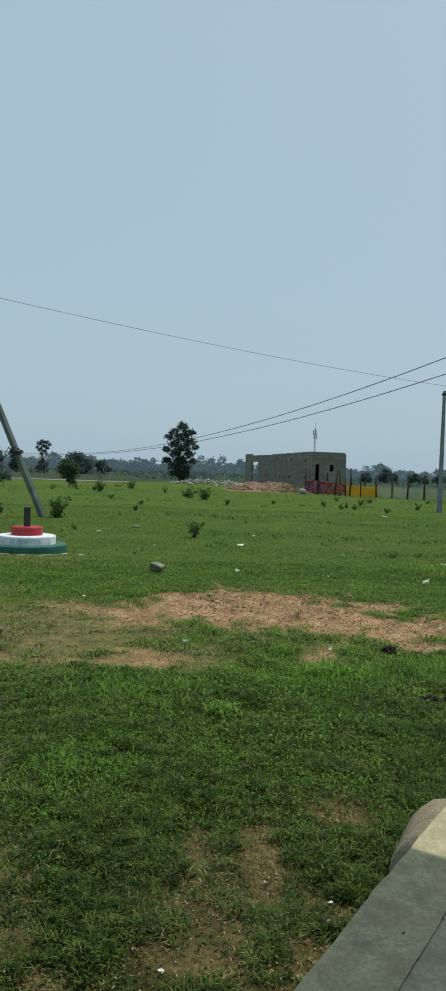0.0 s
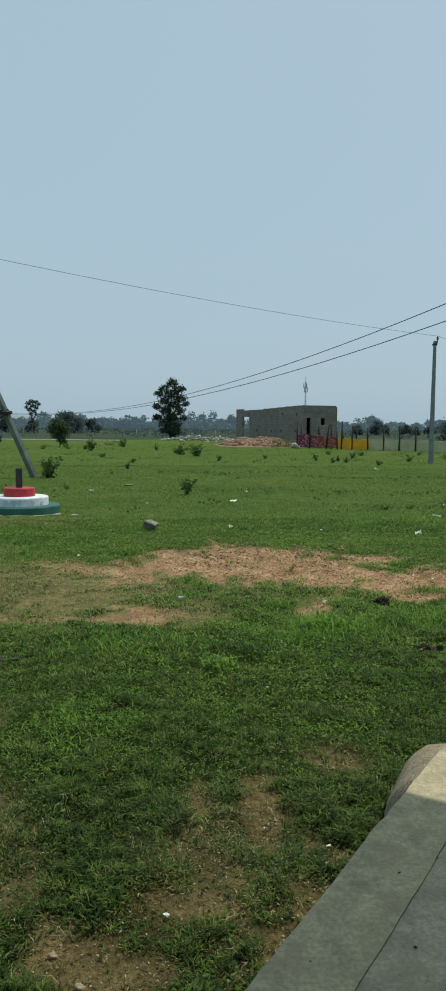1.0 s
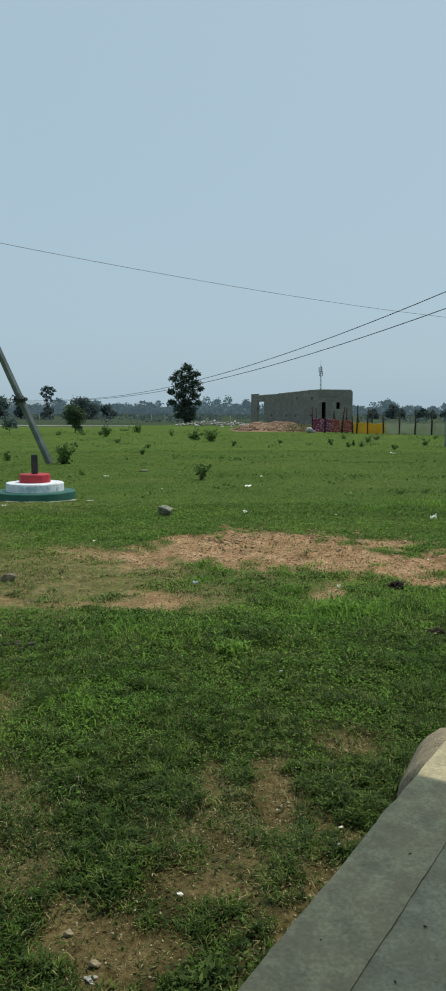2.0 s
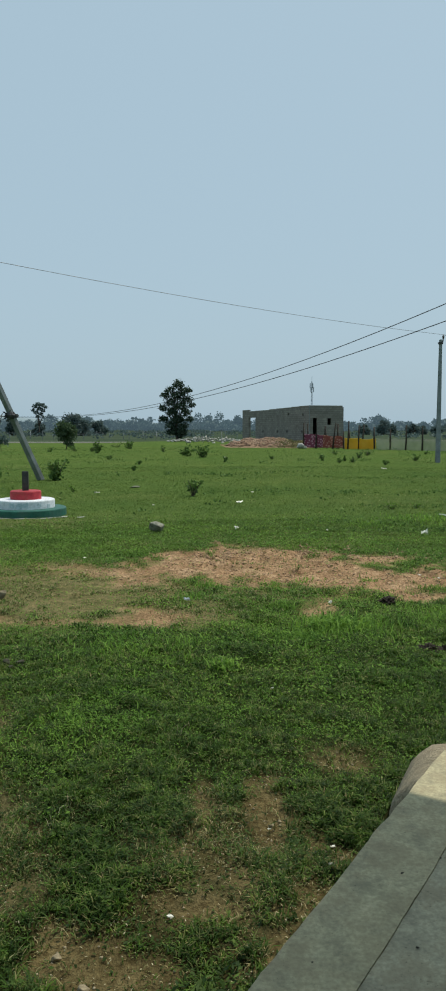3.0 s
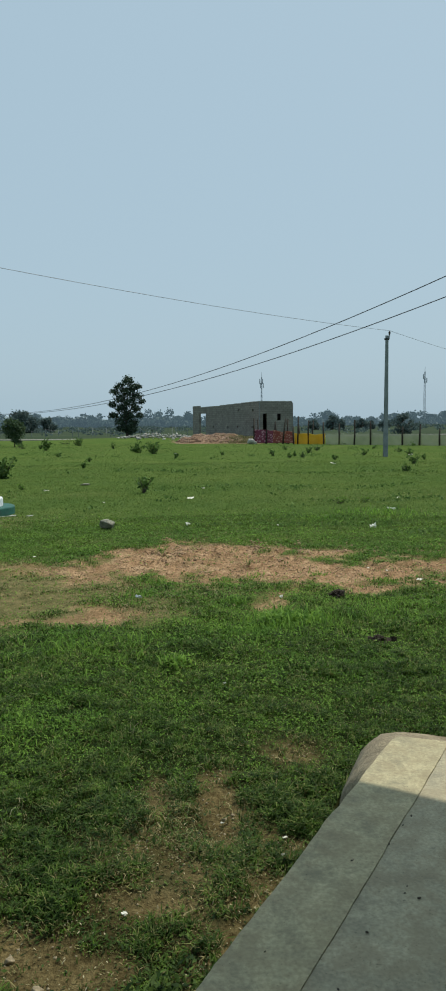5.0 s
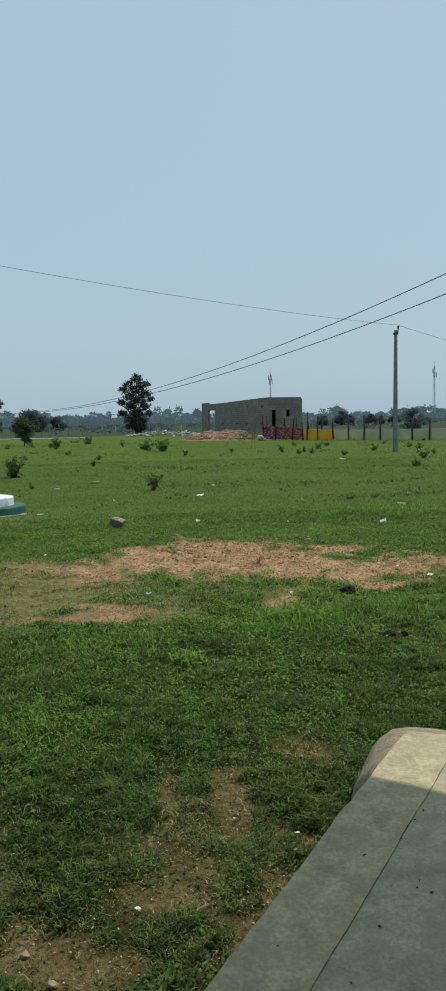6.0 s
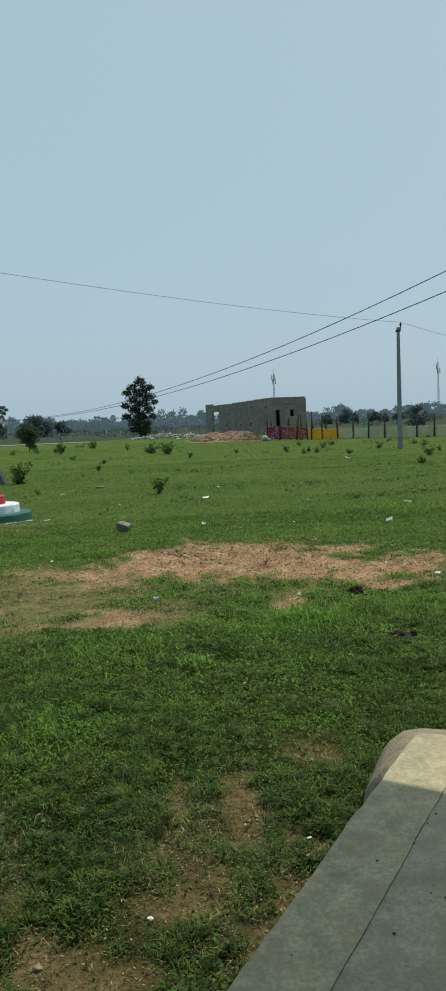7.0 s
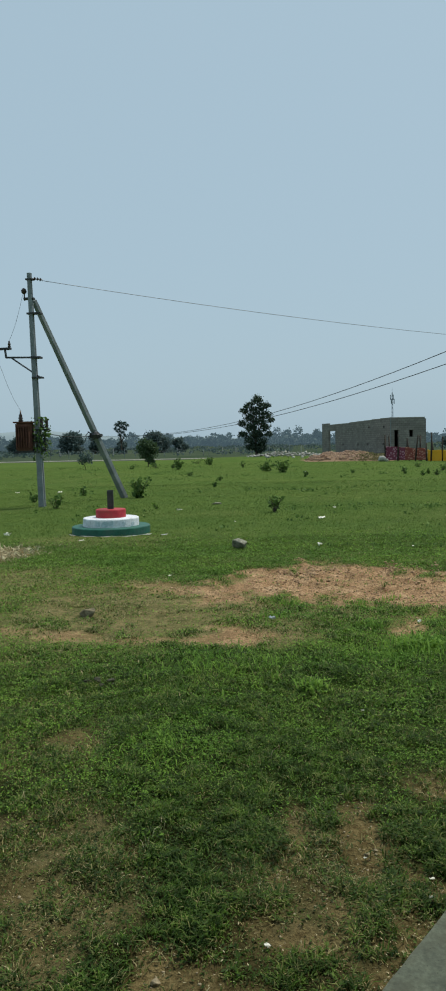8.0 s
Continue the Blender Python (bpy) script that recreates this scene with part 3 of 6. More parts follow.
# ---- the flag plinth ----
def build_plinth():
    top = base("flag_plinth", (-4.85, 15.80, 0), 12)
    tagged(top, "round three-tier flagpole plinth painted red, white and green", "flag plinth")
    for name, mat, r, z0, z1, lab in (("bottom_tier", M_GREEN, 0.83, -0.1, 0.15, "dark green painted tier"), ("middle_tier", M_WHITE, 0.595, 0.15, 0.325, "white painted tier with drips"), ("top_tier", M_RED, 0.32, 0.325, 0.50, "red painted tier")):
        bm = bmesh.new()
        lathe(bm, ((r * 1.0, z0), (r, z1 - 0.025), (r - 0.008, z1 - 0.008), (r - 0.03, z1)), sides=48, wobble=0.015)
        part(name, bm, mat, top, lab, False)
    rng = random.Random(8)
    for k in range(9):
        a = radians(rng.uniform(255, 345) - 12)
        bm = bmesh.new()
        w, z0, z1 = rng.uniform(0.015, 0.05), rng.uniform(0.16, 0.22), rng.uniform(0.24, 0.30)
        rows = []
        for i in range(7):
            s = i / 6
            ww = w * (0.4 + 0.8 * math.sin(math.pi * (0.15 + 0.7 * s))) / 0.595
            rows.append([bm.verts.new((r * math.cos(a + d), r * math.sin(a + d), z0 + (z1 - z0) * s)) for d in (-ww, ww) for r in (0.590, 0.604)])
        for lo, hi in zip(rows, rows[1:]):
            for i, j in ((0, 1), (1, 3), (3, 2), (2, 0)):
                bm.faces.new((lo[i], lo[j], hi[j], hi[i]))
        bm.faces.new([rows[0][i] for i in (0, 2, 3, 1)])
        bm.faces.new([rows[-1][i] for i in (0, 1, 3, 2)])
        part("paint_drip", bm, M_DRIP, top, "pale teal paint run")
    bm = bmesh.new()
    box(bm, (-0.065, -0.045, 0.5), (0.065, 0.045, 0.90), 0.006)
    part("pole_stub", bm, worn("weathered_dark_post", (0.03, 0.035, 0.035), (0.07, 0.075, 0.07), 8, 50), top, "dark steel stub of the flagpole")
    # whitewash spilt round the foot: broken blotches
    rng = random.Random(5)
    for a0, r0, w, d in ((252, 0.89, 0.42, 0.035), (282, 0.90, 0.36, 0.04), (312, 0.91, 0.40, 0.045), (338, 0.95, 0.22, 0.06), (222, 0.88, 0.28, 0.03), (340, 1.35, 0.2, 0.05)):
        bm = bmesh.new()
        a = radians(a0)
        mid = Vector((r0 * math.cos(a), r0 * math.sin(a), 0.0))
        along, out = Vector((-math.sin(a), math.cos(a), 0)), Vector((math.cos(a), math.sin(a), 0))
        ring = []
        for k in range(22):
            b = 2 * math.pi * k / 22
            s = 1 + 0.9 * noise.noise(Vector((2.6 * math.cos(b), 2.6 * math.sin(b), a0)))
            ring.append(mid + along * (w / 2 * s * math.cos(b)) + out * (d * s * math.sin(b)))
        low = [bm.verts.new(p) for p in ring]
        high = [bm.verts.new(mid + (p - mid) * 0.9 + Vector((0, 0, 0.004))) for p in ring]
        for k in range(22):
            bm.faces.new((low[k], low[(k + 1) % 22], high[(k + 1) % 22], high[k]))
        bm.faces.new(high)
        bm.faces.new(low[::-1])
        blot = tagged(part("whitewash_spill", bm, M_SPLASH), "dried whitewash spilt on the ground", "stain", kind="structure")
        p = Vector((-4.85, 15.80, 0)) + mid
        blot.matrix_basis = pose(-4.85, 15.80, float(height_at(p.x, p.y)) + 0.012)


build_plinth()


# ---- electric line ----
def cable(name, points, radius, label, sides=6, mat=None):
    bm = bmesh.new()
    tube(bm, points, radius, sides)
    return tagged(part(name, bm, mat or M_WIRE, None, "", True), label, "cable")


def sagging(a, b, sag, n=40):
    a, b = Vector(a), Vector(b)
    return [a.lerp(b, s) - Vector((0, 0, 4 * sag * s * (1 - s))) for s in (k / n for k in range(n + 1))]


def disc_insulator(bm, at, way, n=3, r=0.055):
    at, way = Vector(at), Vector(way).normalized()
    for k in range(n):
        c = at + way * (0.06 + 0.09 * k)
        tube(bm, [c, c + way * 0.02, c + way * 0.05, c + way * 0.06], [r * 0.5, r, r * 0.55, r * 0.3], 10)
    tube(bm, [at, at + way * (0.09 * n + 0.06)], 0.012, 6)


def build_right_pole(at):
    top = base("electric_pole", at)
    tagged(top, "slim tapered grey concrete electric pole in the grass", "electric pole")
    bm = bmesh.new()
    grooved(bm, (0, 0, -0.5), (0.02, 0, 6.25), 0.29, 0.22, 0.15, 0.13)
    bmesh.ops.bevel(bm, geom=bm.edges[:], offset=0.006, segments=1, affect="EDGES")
    part("shaft", bm, M_PSC, top)
    bm = bmesh.new()
    box(bm, (-0.10, -0.09, 6.02), (0.13, 0.09, 6.12), 0.01)
    beam(bm, (0.12, 0, 6.05), (0.15, 0, 6.32), 0.05)
    part("top_bracket", bm, M_STEEL, top, "dark steel clamp bracket")
    bm = bmesh.new()
    lathe(bm, ((0.03, 0), (0.06, 0.03), (0.04, 0.07), (0.065, 0.10), (0.04, 0.15), (0.02, 0.19)), (0.15, 0, 6.30), 12)
    part("pin_insulator", bm, M_PORCELAIN, top, "brown porcelain pin insulator", True)
    return top


right_pole = build_right_pole((9.27, 40.0, 0))


def build_left_pole():
    top = base("transformer_pole", (-9.05, 22.5, 0))
    tagged(top, "concrete pole carrying a rusty transformer and steel fittings", "electric pole")
    bm = bmesh.new()
    grooved(bm, (0, 0, -0.5), (-0.14, 0, 7.12), 0.205, 0.18, 0.125, 0.11)
    bmesh.ops.bevel(bm, geom=bm.edges[:], offset=0.005, segments=1, affect="EDGES")
    part("shaft", bm, M_PSC, top)

    def fitting(name, label="", mat=M_STEEL):
        return bmesh.new(), lambda bm: part(name, bm, mat, top, label)

    bm, done = fitting("dead_end_clamp", "steel clamp at the pole head")
    box(bm, (-0.24, -0.09, 6.90), (-0.02, 0.09, 6.95), 0.005)
    done(bm)
    bm, done = fitting("strain_insulator", "string of porcelain strain insulators", M_PORCELAIN)
    disc_insulator(bm, (-0.05, -0.02, 6.95), (0.73, 0.69, -0.03), 3)
    done(bm)
    bm, done = fitting("side_bracket")
    box(bm, (-0.34, -0.05, 6.33), (-0.02, 0.10, 6.39), 0.005)
    beam(bm, (-0.32, 0, 6.3), (-0.32, 0, 6.52), 0.03)
    done(bm)
    bm, done = fitting("post_insulator", "dark round insulator", M_PORCELAIN)
    lathe(bm, ((0.03, 0), (0.075, 0.04), (0.085, 0.10), (0.06, 0.15), (0.02, 0.18)), (-0.33, 0, 6.50), 12)
    done(bm)
    bm, done = fitting("strut_clamp")
    box(bm, (-0.24, -0.10, 5.88), (0.20, 0.10, 5.93), 0.005)
    done(bm)
    bm, done = fitting("cross_arm", "steel channel arm with a diagonal brace")
    beam(bm, (0.12, 0.0, 4.58), (-1.0, 0.0, 4.62), 0.07, 0.05)
    beam(bm, (0.08, 0.0, 3.98), (-0.80, 0.0, 4.59), 0.05, 0.04)
    beam(bm, (-0.98, 0, 4.60), (-1.02, 0, 4.92), 0.05)
    box(bm, (-1.75, -0.05, 4.85), (-0.82, 0.05, 4.92), 0.005)
    box(bm, (-0.17, -0.12, 4.55), (0.14, 0.12, 4.61), 0.005)
    box(bm, (-0.15, -0.12, 3.95), (0.16, 0.12, 4.0), 0.005)
    done(bm)
    bm, done = fitting("switch_insulator", "", M_PORCELAIN)
    lathe(bm, ((0.03, 0), (0.05, 0.03), (0.03, 0.06), (0.05, 0.10), (0.03, 0.14), (0.02, 0.20)), (-0.87, 0, 4.92), 10)
    done(bm)
    bm, done = fitting("fuse_frame", "steel fuse frame with tangled leads")
    box(bm, (-0.30, -0.14, 2.36), (0.32, 0.02, 2.42), 0.005)
    box(bm, (-0.16, -0.16, 2.0), (0.20, 0.16, 2.06), 0.005)
    rng = random.Random(3)
    for k in range(16):
        p = Vector((rng.uniform(-0.2, 0.3), -0.12, rng.uniform(1.9, 2.5)))
        tube(bm, [p, p + Vector((rng.uniform(-0.15, 0.15), -0.08, rng.uniform(-0.2, 0.1))), p + Vector((rng.uniform(-0.2, 0.2), -0.04, rng.uniform(-0.4, 0)))], 0.012, 5)
    done(bm)
    for x in (0.10, 0.26):
        bm, done = fitting("fuse_holder", "dark fuse holder", M_PORCELAIN)
        box(bm, (x - 0.035, -0.12, 2.42), (x + 0.035, -0.03, 2.72), 0.012)
        done(bm)
    return top


def build_transformer():
    top = base("transformer", (-9.49, 22.42, 1.76), 8)
    tagged(top, "small rusty brown oil transformer beside the pole", "transformer")
    bm = bmesh.new()
    box(bm, (-0.25, -0.20, 0), (0.25, 0.20, 0.84), 0.03)
    part("tank", bm, M_RUST, top)
    for k in range(6):
        bm = bmesh.new()
        box(bm, (-0.21 + 0.075 * k, -0.29, 0.08), (-0.185 + 0.075 * k, -0.195, 0.74), 0.006)
        part("cooling_fin", bm, M_RUST, top)
    bm = bmesh.new()
    box(bm, (-0.30, -0.25, 0.84), (0.30, 0.25, 0.885), 0.008)
    part("tank_lid", bm, M_RUST, top, "rusty lid plate")
    bm = bmesh.new()
    lathe(bm, ((0.05, 0), (0.085, 0.03), (0.05, 0.07), (0.075, 0.11), (0.045, 0.15), (0.06, 0.19), (0.03, 0.23), (0.015, 0.34)), (-0.12, 0, 0.885), 12)
    part("bushing", bm, M_PORCELAIN, top, "ribbed dark bushing", True)
    bm = bmesh.new()
    beam(bm, (0.2, 0.0, 0.0), (0.62, 0.05, 0.0), 0.08)
    beam(bm, (0.2, 0.0, 0.45), (0.62, 0.05, 0.45), 0.06)
    beam(bm, (0.585, 0.05, -0.02), (0.585, 0.05, 0.47), 0.05)
    part("mounting_frame", bm, M_STEEL, top, "steel bracket that ties the tank to the pole")
    bm = bmesh.new()
    beam(bm, (-0.3, 0.0, -0.035), (0.3, 0.0, -0.035), 0.3, 0.06)
    part("base_channel", bm, M_STEEL, top)


def build_strut():
    top = base("pole_strut", (-7.48, 26.2, 0))
    tagged(top, "leaning concrete strut pole bracing the transformer pole", "strut pole")
    bm = bmesh.new()
    foot, head = Vector((0.12, 0.3, -0.5)), Vector((-1.70, -3.45, 6.35))
    beam(bm, foot, head, 0.22, 0.18, 0.145, 0.13)
    bmesh.ops.bevel(bm, geom=bm.edges[:], offset=0.015, segments=1, affect="EDGES")
    part("shaft", bm, M_PSC, top)
    c = foot.lerp(head, 0.395)
    bm = bmesh.new()
    box(bm, c + Vector((-0.19, -0.16, -0.05)), c + Vector((0.19, 0.16, 0.06)), 0.02)
    lathe(bm, ((0.05, -0.10), (0.15, -0.07), (0.17, 0.02), (0.12, 0.10), (0.03, 0.14)), c + Vector((0.02, -0.1, 0)), 12, 0.2)
    rng = random.Random(9)
    for k in range(9):
        p = c + Vector((rng.uniform(-0.1, 0.1), -0.17, rng.uniform(-0.05, 0.1)))
        tube(bm, [p, p + Vector((rng.uniform(-0.25, 0.25), -0.04, rng.uniform(-0.12, 0.16))), p + Vector((rng.uniform(-0.3, 0.3), 0, rng.uniform(-0.22, 0.2)))], 0.014, 5)
    part("cable_clamp", bm, M_STEEL, top, "dark clamp with coiled cable ends")
    return Vector((-7.48, 26.2, 0)) + c


build_left_pole()
build_transformer()
clamp_at = build_strut()
cable("overhead_wire", sagging((-8.9, 22.75, 6.93), (9.42, 40.0, 6.50), 0.20), 0.0085, "bare overhead wire between the two poles", 6, M_LINE)
cable("overhead_wire", sagging((9.42, 40.0, 6.50), (32.0, 72.0, 6.45), 0.35), 0.0085, "bare overhead wire leading on from the pole", 6, M_LINE)
copy_thing(right_pole, pose(31.85, 72.0, 0))


def service(name, start, end, b, c, d, label):
    """A service cable that dips after its clamp and climbs to the building: z = start + b s + c s^2 + d s^3."""
    pts = []
    for k in range(61):
        s = k / 60
        p = Vector(start).lerp(Vector(end), s)
        p.z = start[2] + b * s + c * s * s + d * s**3
        pts.append(p)
    return cable(name, pts, 0.0039, label)


service("service_cable", (-7.97, 25.0, 2.178), (4.5, 1.5, 4.126), -0.365, -0.632, 2.944, "black service cable slung across the meadow")
service("service_cable", (-7.97, 25.0, 2.150), (4.5, 1.5, 3.800), -0.298, -0.661, 2.602, "black service cable slung across the meadow")
cable("jumper_wire", sagging((-9.38, 22.5, 6.66), (-9.92, 22.5, 5.12), 0.15, 16), 0.004, "thin jumper wire hanging between fittings")
cable("jumper_wire", sagging((-10.4, 22.5, 4.9), (-9.60, 22.42, 2.98), 0.2, 16), 0.004, "thin jumper wire down to the transformer")
cable("service_tail", sagging(tuple(clamp_at + Vector((-0.1, -0.1, 0))), (-8.9, 22.4, 2.3), 0.08, 16), 0.012, "black cable tail from clamp to fuse frame")


# ---- the unfinished house ----
def build_house():
    """Local x runs along the long wall from the near corner, local y into the house."""
    top = base("unfinished_house", (5.0, 74.0, 0), math.degrees(math.atan2(0.935, -0.354)))
    tagged(top, "unfinished flat-roofed house of grey cement blocks", "house")
    long_, deep, thick, high = 19.2, 3.45, 0.22, 3.9

    def wall(name, along, length, holes, tops, label=""):
        """A block wall with holes cut through it: cells of a grid, left out where a hole lies. along maps (u, v, z) to the house."""
        us = sorted({0.0, length, *(h[0] for h in holes), *(h[1] for h in holes), *(t[0] for t in tops)})
        bm = bmesh.new()
        uv = bm.loops.layers.uv.new("UVMap")
        for u0, u1 in zip(us, us[1:]):
            z1 = [t[1] for t in tops if t[0] <= u0 + 1e-6][-1]
            zs = sorted({-0.2, z1, *(h[2] for h in holes if h[0] <= u0 and u1 <= h[1]), *(h[3] for h in holes if h[0] <= u0 and u1 <= h[1])})
            for a, b in zip(zs, zs[1:]):
                if any(h[0] <= u0 and u1 <= h[1] and h[2] <= a and b <= h[3] for h in holes):
                    continue
                vs = {}
                for i, u in enumerate((u0, u1)):
                    for j, v in enumerate((0.0, thick)):
                        for k, z in enumerate((a, b)):
                            vs[i, j, k] = bm.verts.new(along(u, v, z))
                for q in (((0, 0, 0), (1, 0, 0), (1, 0, 1), (0, 0, 1)), ((1, 1, 0), (0, 1, 0), (0, 1, 1), (1, 1, 1)), ((0, 1, 0), (0, 0, 0), (0, 0, 1), (0, 1, 1)),
                          ((1, 0, 0), (1, 1, 0), (1, 1, 1), (1, 0, 1)), ((0, 0, 1), (1, 0, 1), (1, 1, 1), (0, 1, 1)), ((0, 1, 0), (1, 1, 0), (1, 0, 0), (0, 0, 0))):
                    f = bm.faces.new([vs[c] for c in q])
                    for loop, c in zip(f.loops, q):
                        flat = (u0, u1)[c[0]] + (0.0, thick)[c[1]]
                        loop[uv].uv = (flat, (a, b)[c[2]])
        me = bpy.data.meshes.new(name)
        bmesh.ops.remove_doubles(bm, verts=bm.verts[:], dist=0.001)
        bm.to_mesh(me)
        bm.free()
        me.materials.append(M_BLOCK)
        ob = new(name, me)
        ob.parent = top
        return tagged(ob, label)

    hole = lambda u, z, s=0.11: (u - s * 1.6, u + s * 1.6, z - s, z + s)
    wall("long_wall", lambda u, v, z: (u, -v, z), long_, [(14.8, 17.0, 0.3, 2.98), hole(12.45, 1.46), hole(8.17, 1.42), hole(5.59, 1.44), hole(5.31, 3.18), hole(1.66, 3.09), hole(1.85, 1.45)],
         [(0, high), (2.5, 3.87), (4.5, 3.83), (6.5, 3.80), (8.5, 3.77), (10.5, 3.74), (12.7, 3.71), (14.8, 3.69), (17.0, 3.86)], "long block wall with scaffold holes and an open doorway")
    wall("front_wall", lambda u, v, z: (v, -thick - u, z), deep - thick, [(0.10, 0.52, 0.5, 2.75), (1.62, 2.02, 2.08, 2.72)], [(0, high)], "end wall with a doorway and a small window")
    wall("back_wall", lambda u, v, z: (thick + u, -deep - v, z), long_ - thick, [(13.0, 18.6, 0.3, 3.0)], [(0, 3.8)])
    wall("partition_wall", lambda u, v, z: (14.3 + v, -thick - u, z), deep - thick, [], [(0, 3.7)])
    bm = bmesh.new()
    box(bm, (thick + 0.01, -deep - 0.01, 3.55), (14.28, -thick - 0.01, 3.68), 0.005)
    part("roof_slab", bm, M_CONCRETE, top, "thin grey roof slab")
    steps = ((0, 2.5, high), (2.5, 4.5, 3.87), (4.5, 6.5, 3.83), (6.5, 8.5, 3.80), (8.5, 10.5, 3.77), (10.5, 12.7, 3.74 - 0.03), (12.7, 14.8, 3.71), (14.8, 17.0, 3.69), (17.0, 19.2, 3.86))
    for u0, u1, z in steps:
        bm = bmesh.new()
        box(bm, (u0 + 0.01, -thick - 0.015, z + 0.002), (u1 - 0.01, 0.015, z + 0.045), 0.006)
        part("coping", bm, M_COPING, top, "thin pale mortar coping")
    bm = bmesh.new()
    box(bm, (-0.015, -deep + 0.01, 3.902), (thick + 0.015, -thick - 0.02, 3.945), 0.006)
    part("coping", bm, M_COPING, top, "thin pale mortar coping")
    bm = bmesh.new()
    tube(bm, [(0.0, 0.06, 0.3), (0.0, 0.06, 3.95)], 0.045, 8)
    part("drain_pipe", bm, M_PSC, top, "grey pipe at the corner")


build_house()

# ---- fence of cloth and posts before the house ----
POSTS = ((4.06, 67.99, 2.0, 0), (5.06, 67.2, 2.0, 1), (6.4, 66.11, 1.96, 7), (7.3, 65.43, 1.27, -2), (7.59, 65.2, 2.12, 2), (8.42, 64.55, 1.76, 1), (9.61, 63.61, 1.61, -2),
         (10.71, 62.74, 1.7, 0), (11.79, 61.89, 2.0, 1), (12.92, 60.99, 1.9, 0), (15.06, 59.31, 1.45, 0), (16.14, 58.45, 1.62, 2), (17.4, 57.45, 1.3, 0), (18.7, 56.4, 1.6, -2),
         (4.6, 69.6, 1.9, -3), (5.9, 69.0, 1.7, 4), (6.1, 67.6, 1.7, -6), (6.9, 67.4, 1.9, 3), (8.0, 66.8, 1.7, -5), (8.9, 66.4, 1.75, 6), (7.0, 66.6, 1.85, -4))


def build_fence():
    rng = random.Random(11)
    top = base("cloth_fence", (4.06, 67.99, 0))
    tagged(top, "makeshift fence of wooden posts hung with old cloth", "fence")
    o = Vector((4.06, 67.99, 0))
    for x, y, h, lean in POSTS:
        h += 0.25 if x < 9.7 else 0.0
        bm = bmesh.new()
        p = Vector((x, y, -0.3)) - o
        k = math.tan(radians(lean)) * h
        pts = [p, p + Vector((k * 0.5 + rng.uniform(-0.03, 0.03), 0, 0.3 + h * 0.5)), p + Vector((k, rng.uniform(-0.05, 0.05), 0.3 + h))]
        tube(bm, pts, [0.075, 0.068, 0.055], 7)
        part("post", bm, M_POST, top, "", True)

    def cloth(name, a, b, z0, z1, z2, mat, label, seed):
        """A hanging sheet from post to post: z0 hem, z1 and z2 its upper edge at both ends."""
        a, b = Vector(a) - o, Vector(b) - o
        across = Vector((-(b - a).y, (b - a).x, 0)).normalized()
        n, m = 40, 8
        length = (b - a).length
        verts, uvs = [], []
        for side in (0, 1):
            for i in range(n + 1):
                s = i / n
                top_z = z1 + (z2 - z1) * s - 0.10 * abs(math.sin(math.pi * s * length / 1.4)) * (0.6 + 0.4 * math.sin(seed + 9 * s))
                for j in range(m + 1):
                    t = j / m
                    q = a.lerp(b, s) + across * (0.10 + 0.012 * side)
                    q += across * 0.05 * math.sin(s * length * 5 + seed + 2 * t) * (1 - 0.4 * t)
                    verts.append((q.x, q.y, z0 + (top_z - z0) * t))
                    uvs.append((s * length, t * (z1 - z0)))
        per = (n + 1) * (m + 1)
        faces = [(g + i * (m + 1) + j, g + (i + 1) * (m + 1) + j, g + (i + 1) * (m + 1) + j + 1, g + i * (m + 1) + j + 1) for g in (0, per) for i in range(n) for j in range(m)]
        ob = raw(name, verts, faces, mat, top, label, True)
        layer = ob.data.uv_layers.new(name="UVMap")
        idx = np.zeros(len(ob.data.loops), np.int32)
        ob.data.loops.foreach_get("vertex_index", idx)
        layer.data.foreach_set("uv", np.asarray(uvs, np.float32)[idx].ravel())

    cloth("patterned_sheet", (4.0, 68.0, 0), (5.6, 66.78, 0), 0.08, 1.32, 1.2, M_SAREE, "maroon cloth sheet with a pale print", 1)
    cloth("patterned_sheet", (5.6, 66.76, 0), (7.28, 65.45, 0), 0.10, 1.2, 1.08, M_SAREE_B, "reddish orange printed cloth sheet", 4)
    cloth("yellow_sheet", (7.3, 65.4, 0), (9.65, 63.58, 0), 0.02, 0.95, 0.9, M_YELLOW, "plain mustard yellow cloth sheet", 2)
    cloth("net_sheet", (9.7, 63.54, 0), (13.9, 60.2, 0), 0.0, 0.95, 0.92, M_NET, "thin pale netting", 3)
    cloth("net_sheet", (13.9, 60.2, 0), (19.0, 56.2, 0), 0.0, 0.92, 0.88, M_NET, "thin pale netting", 7)


build_fence()


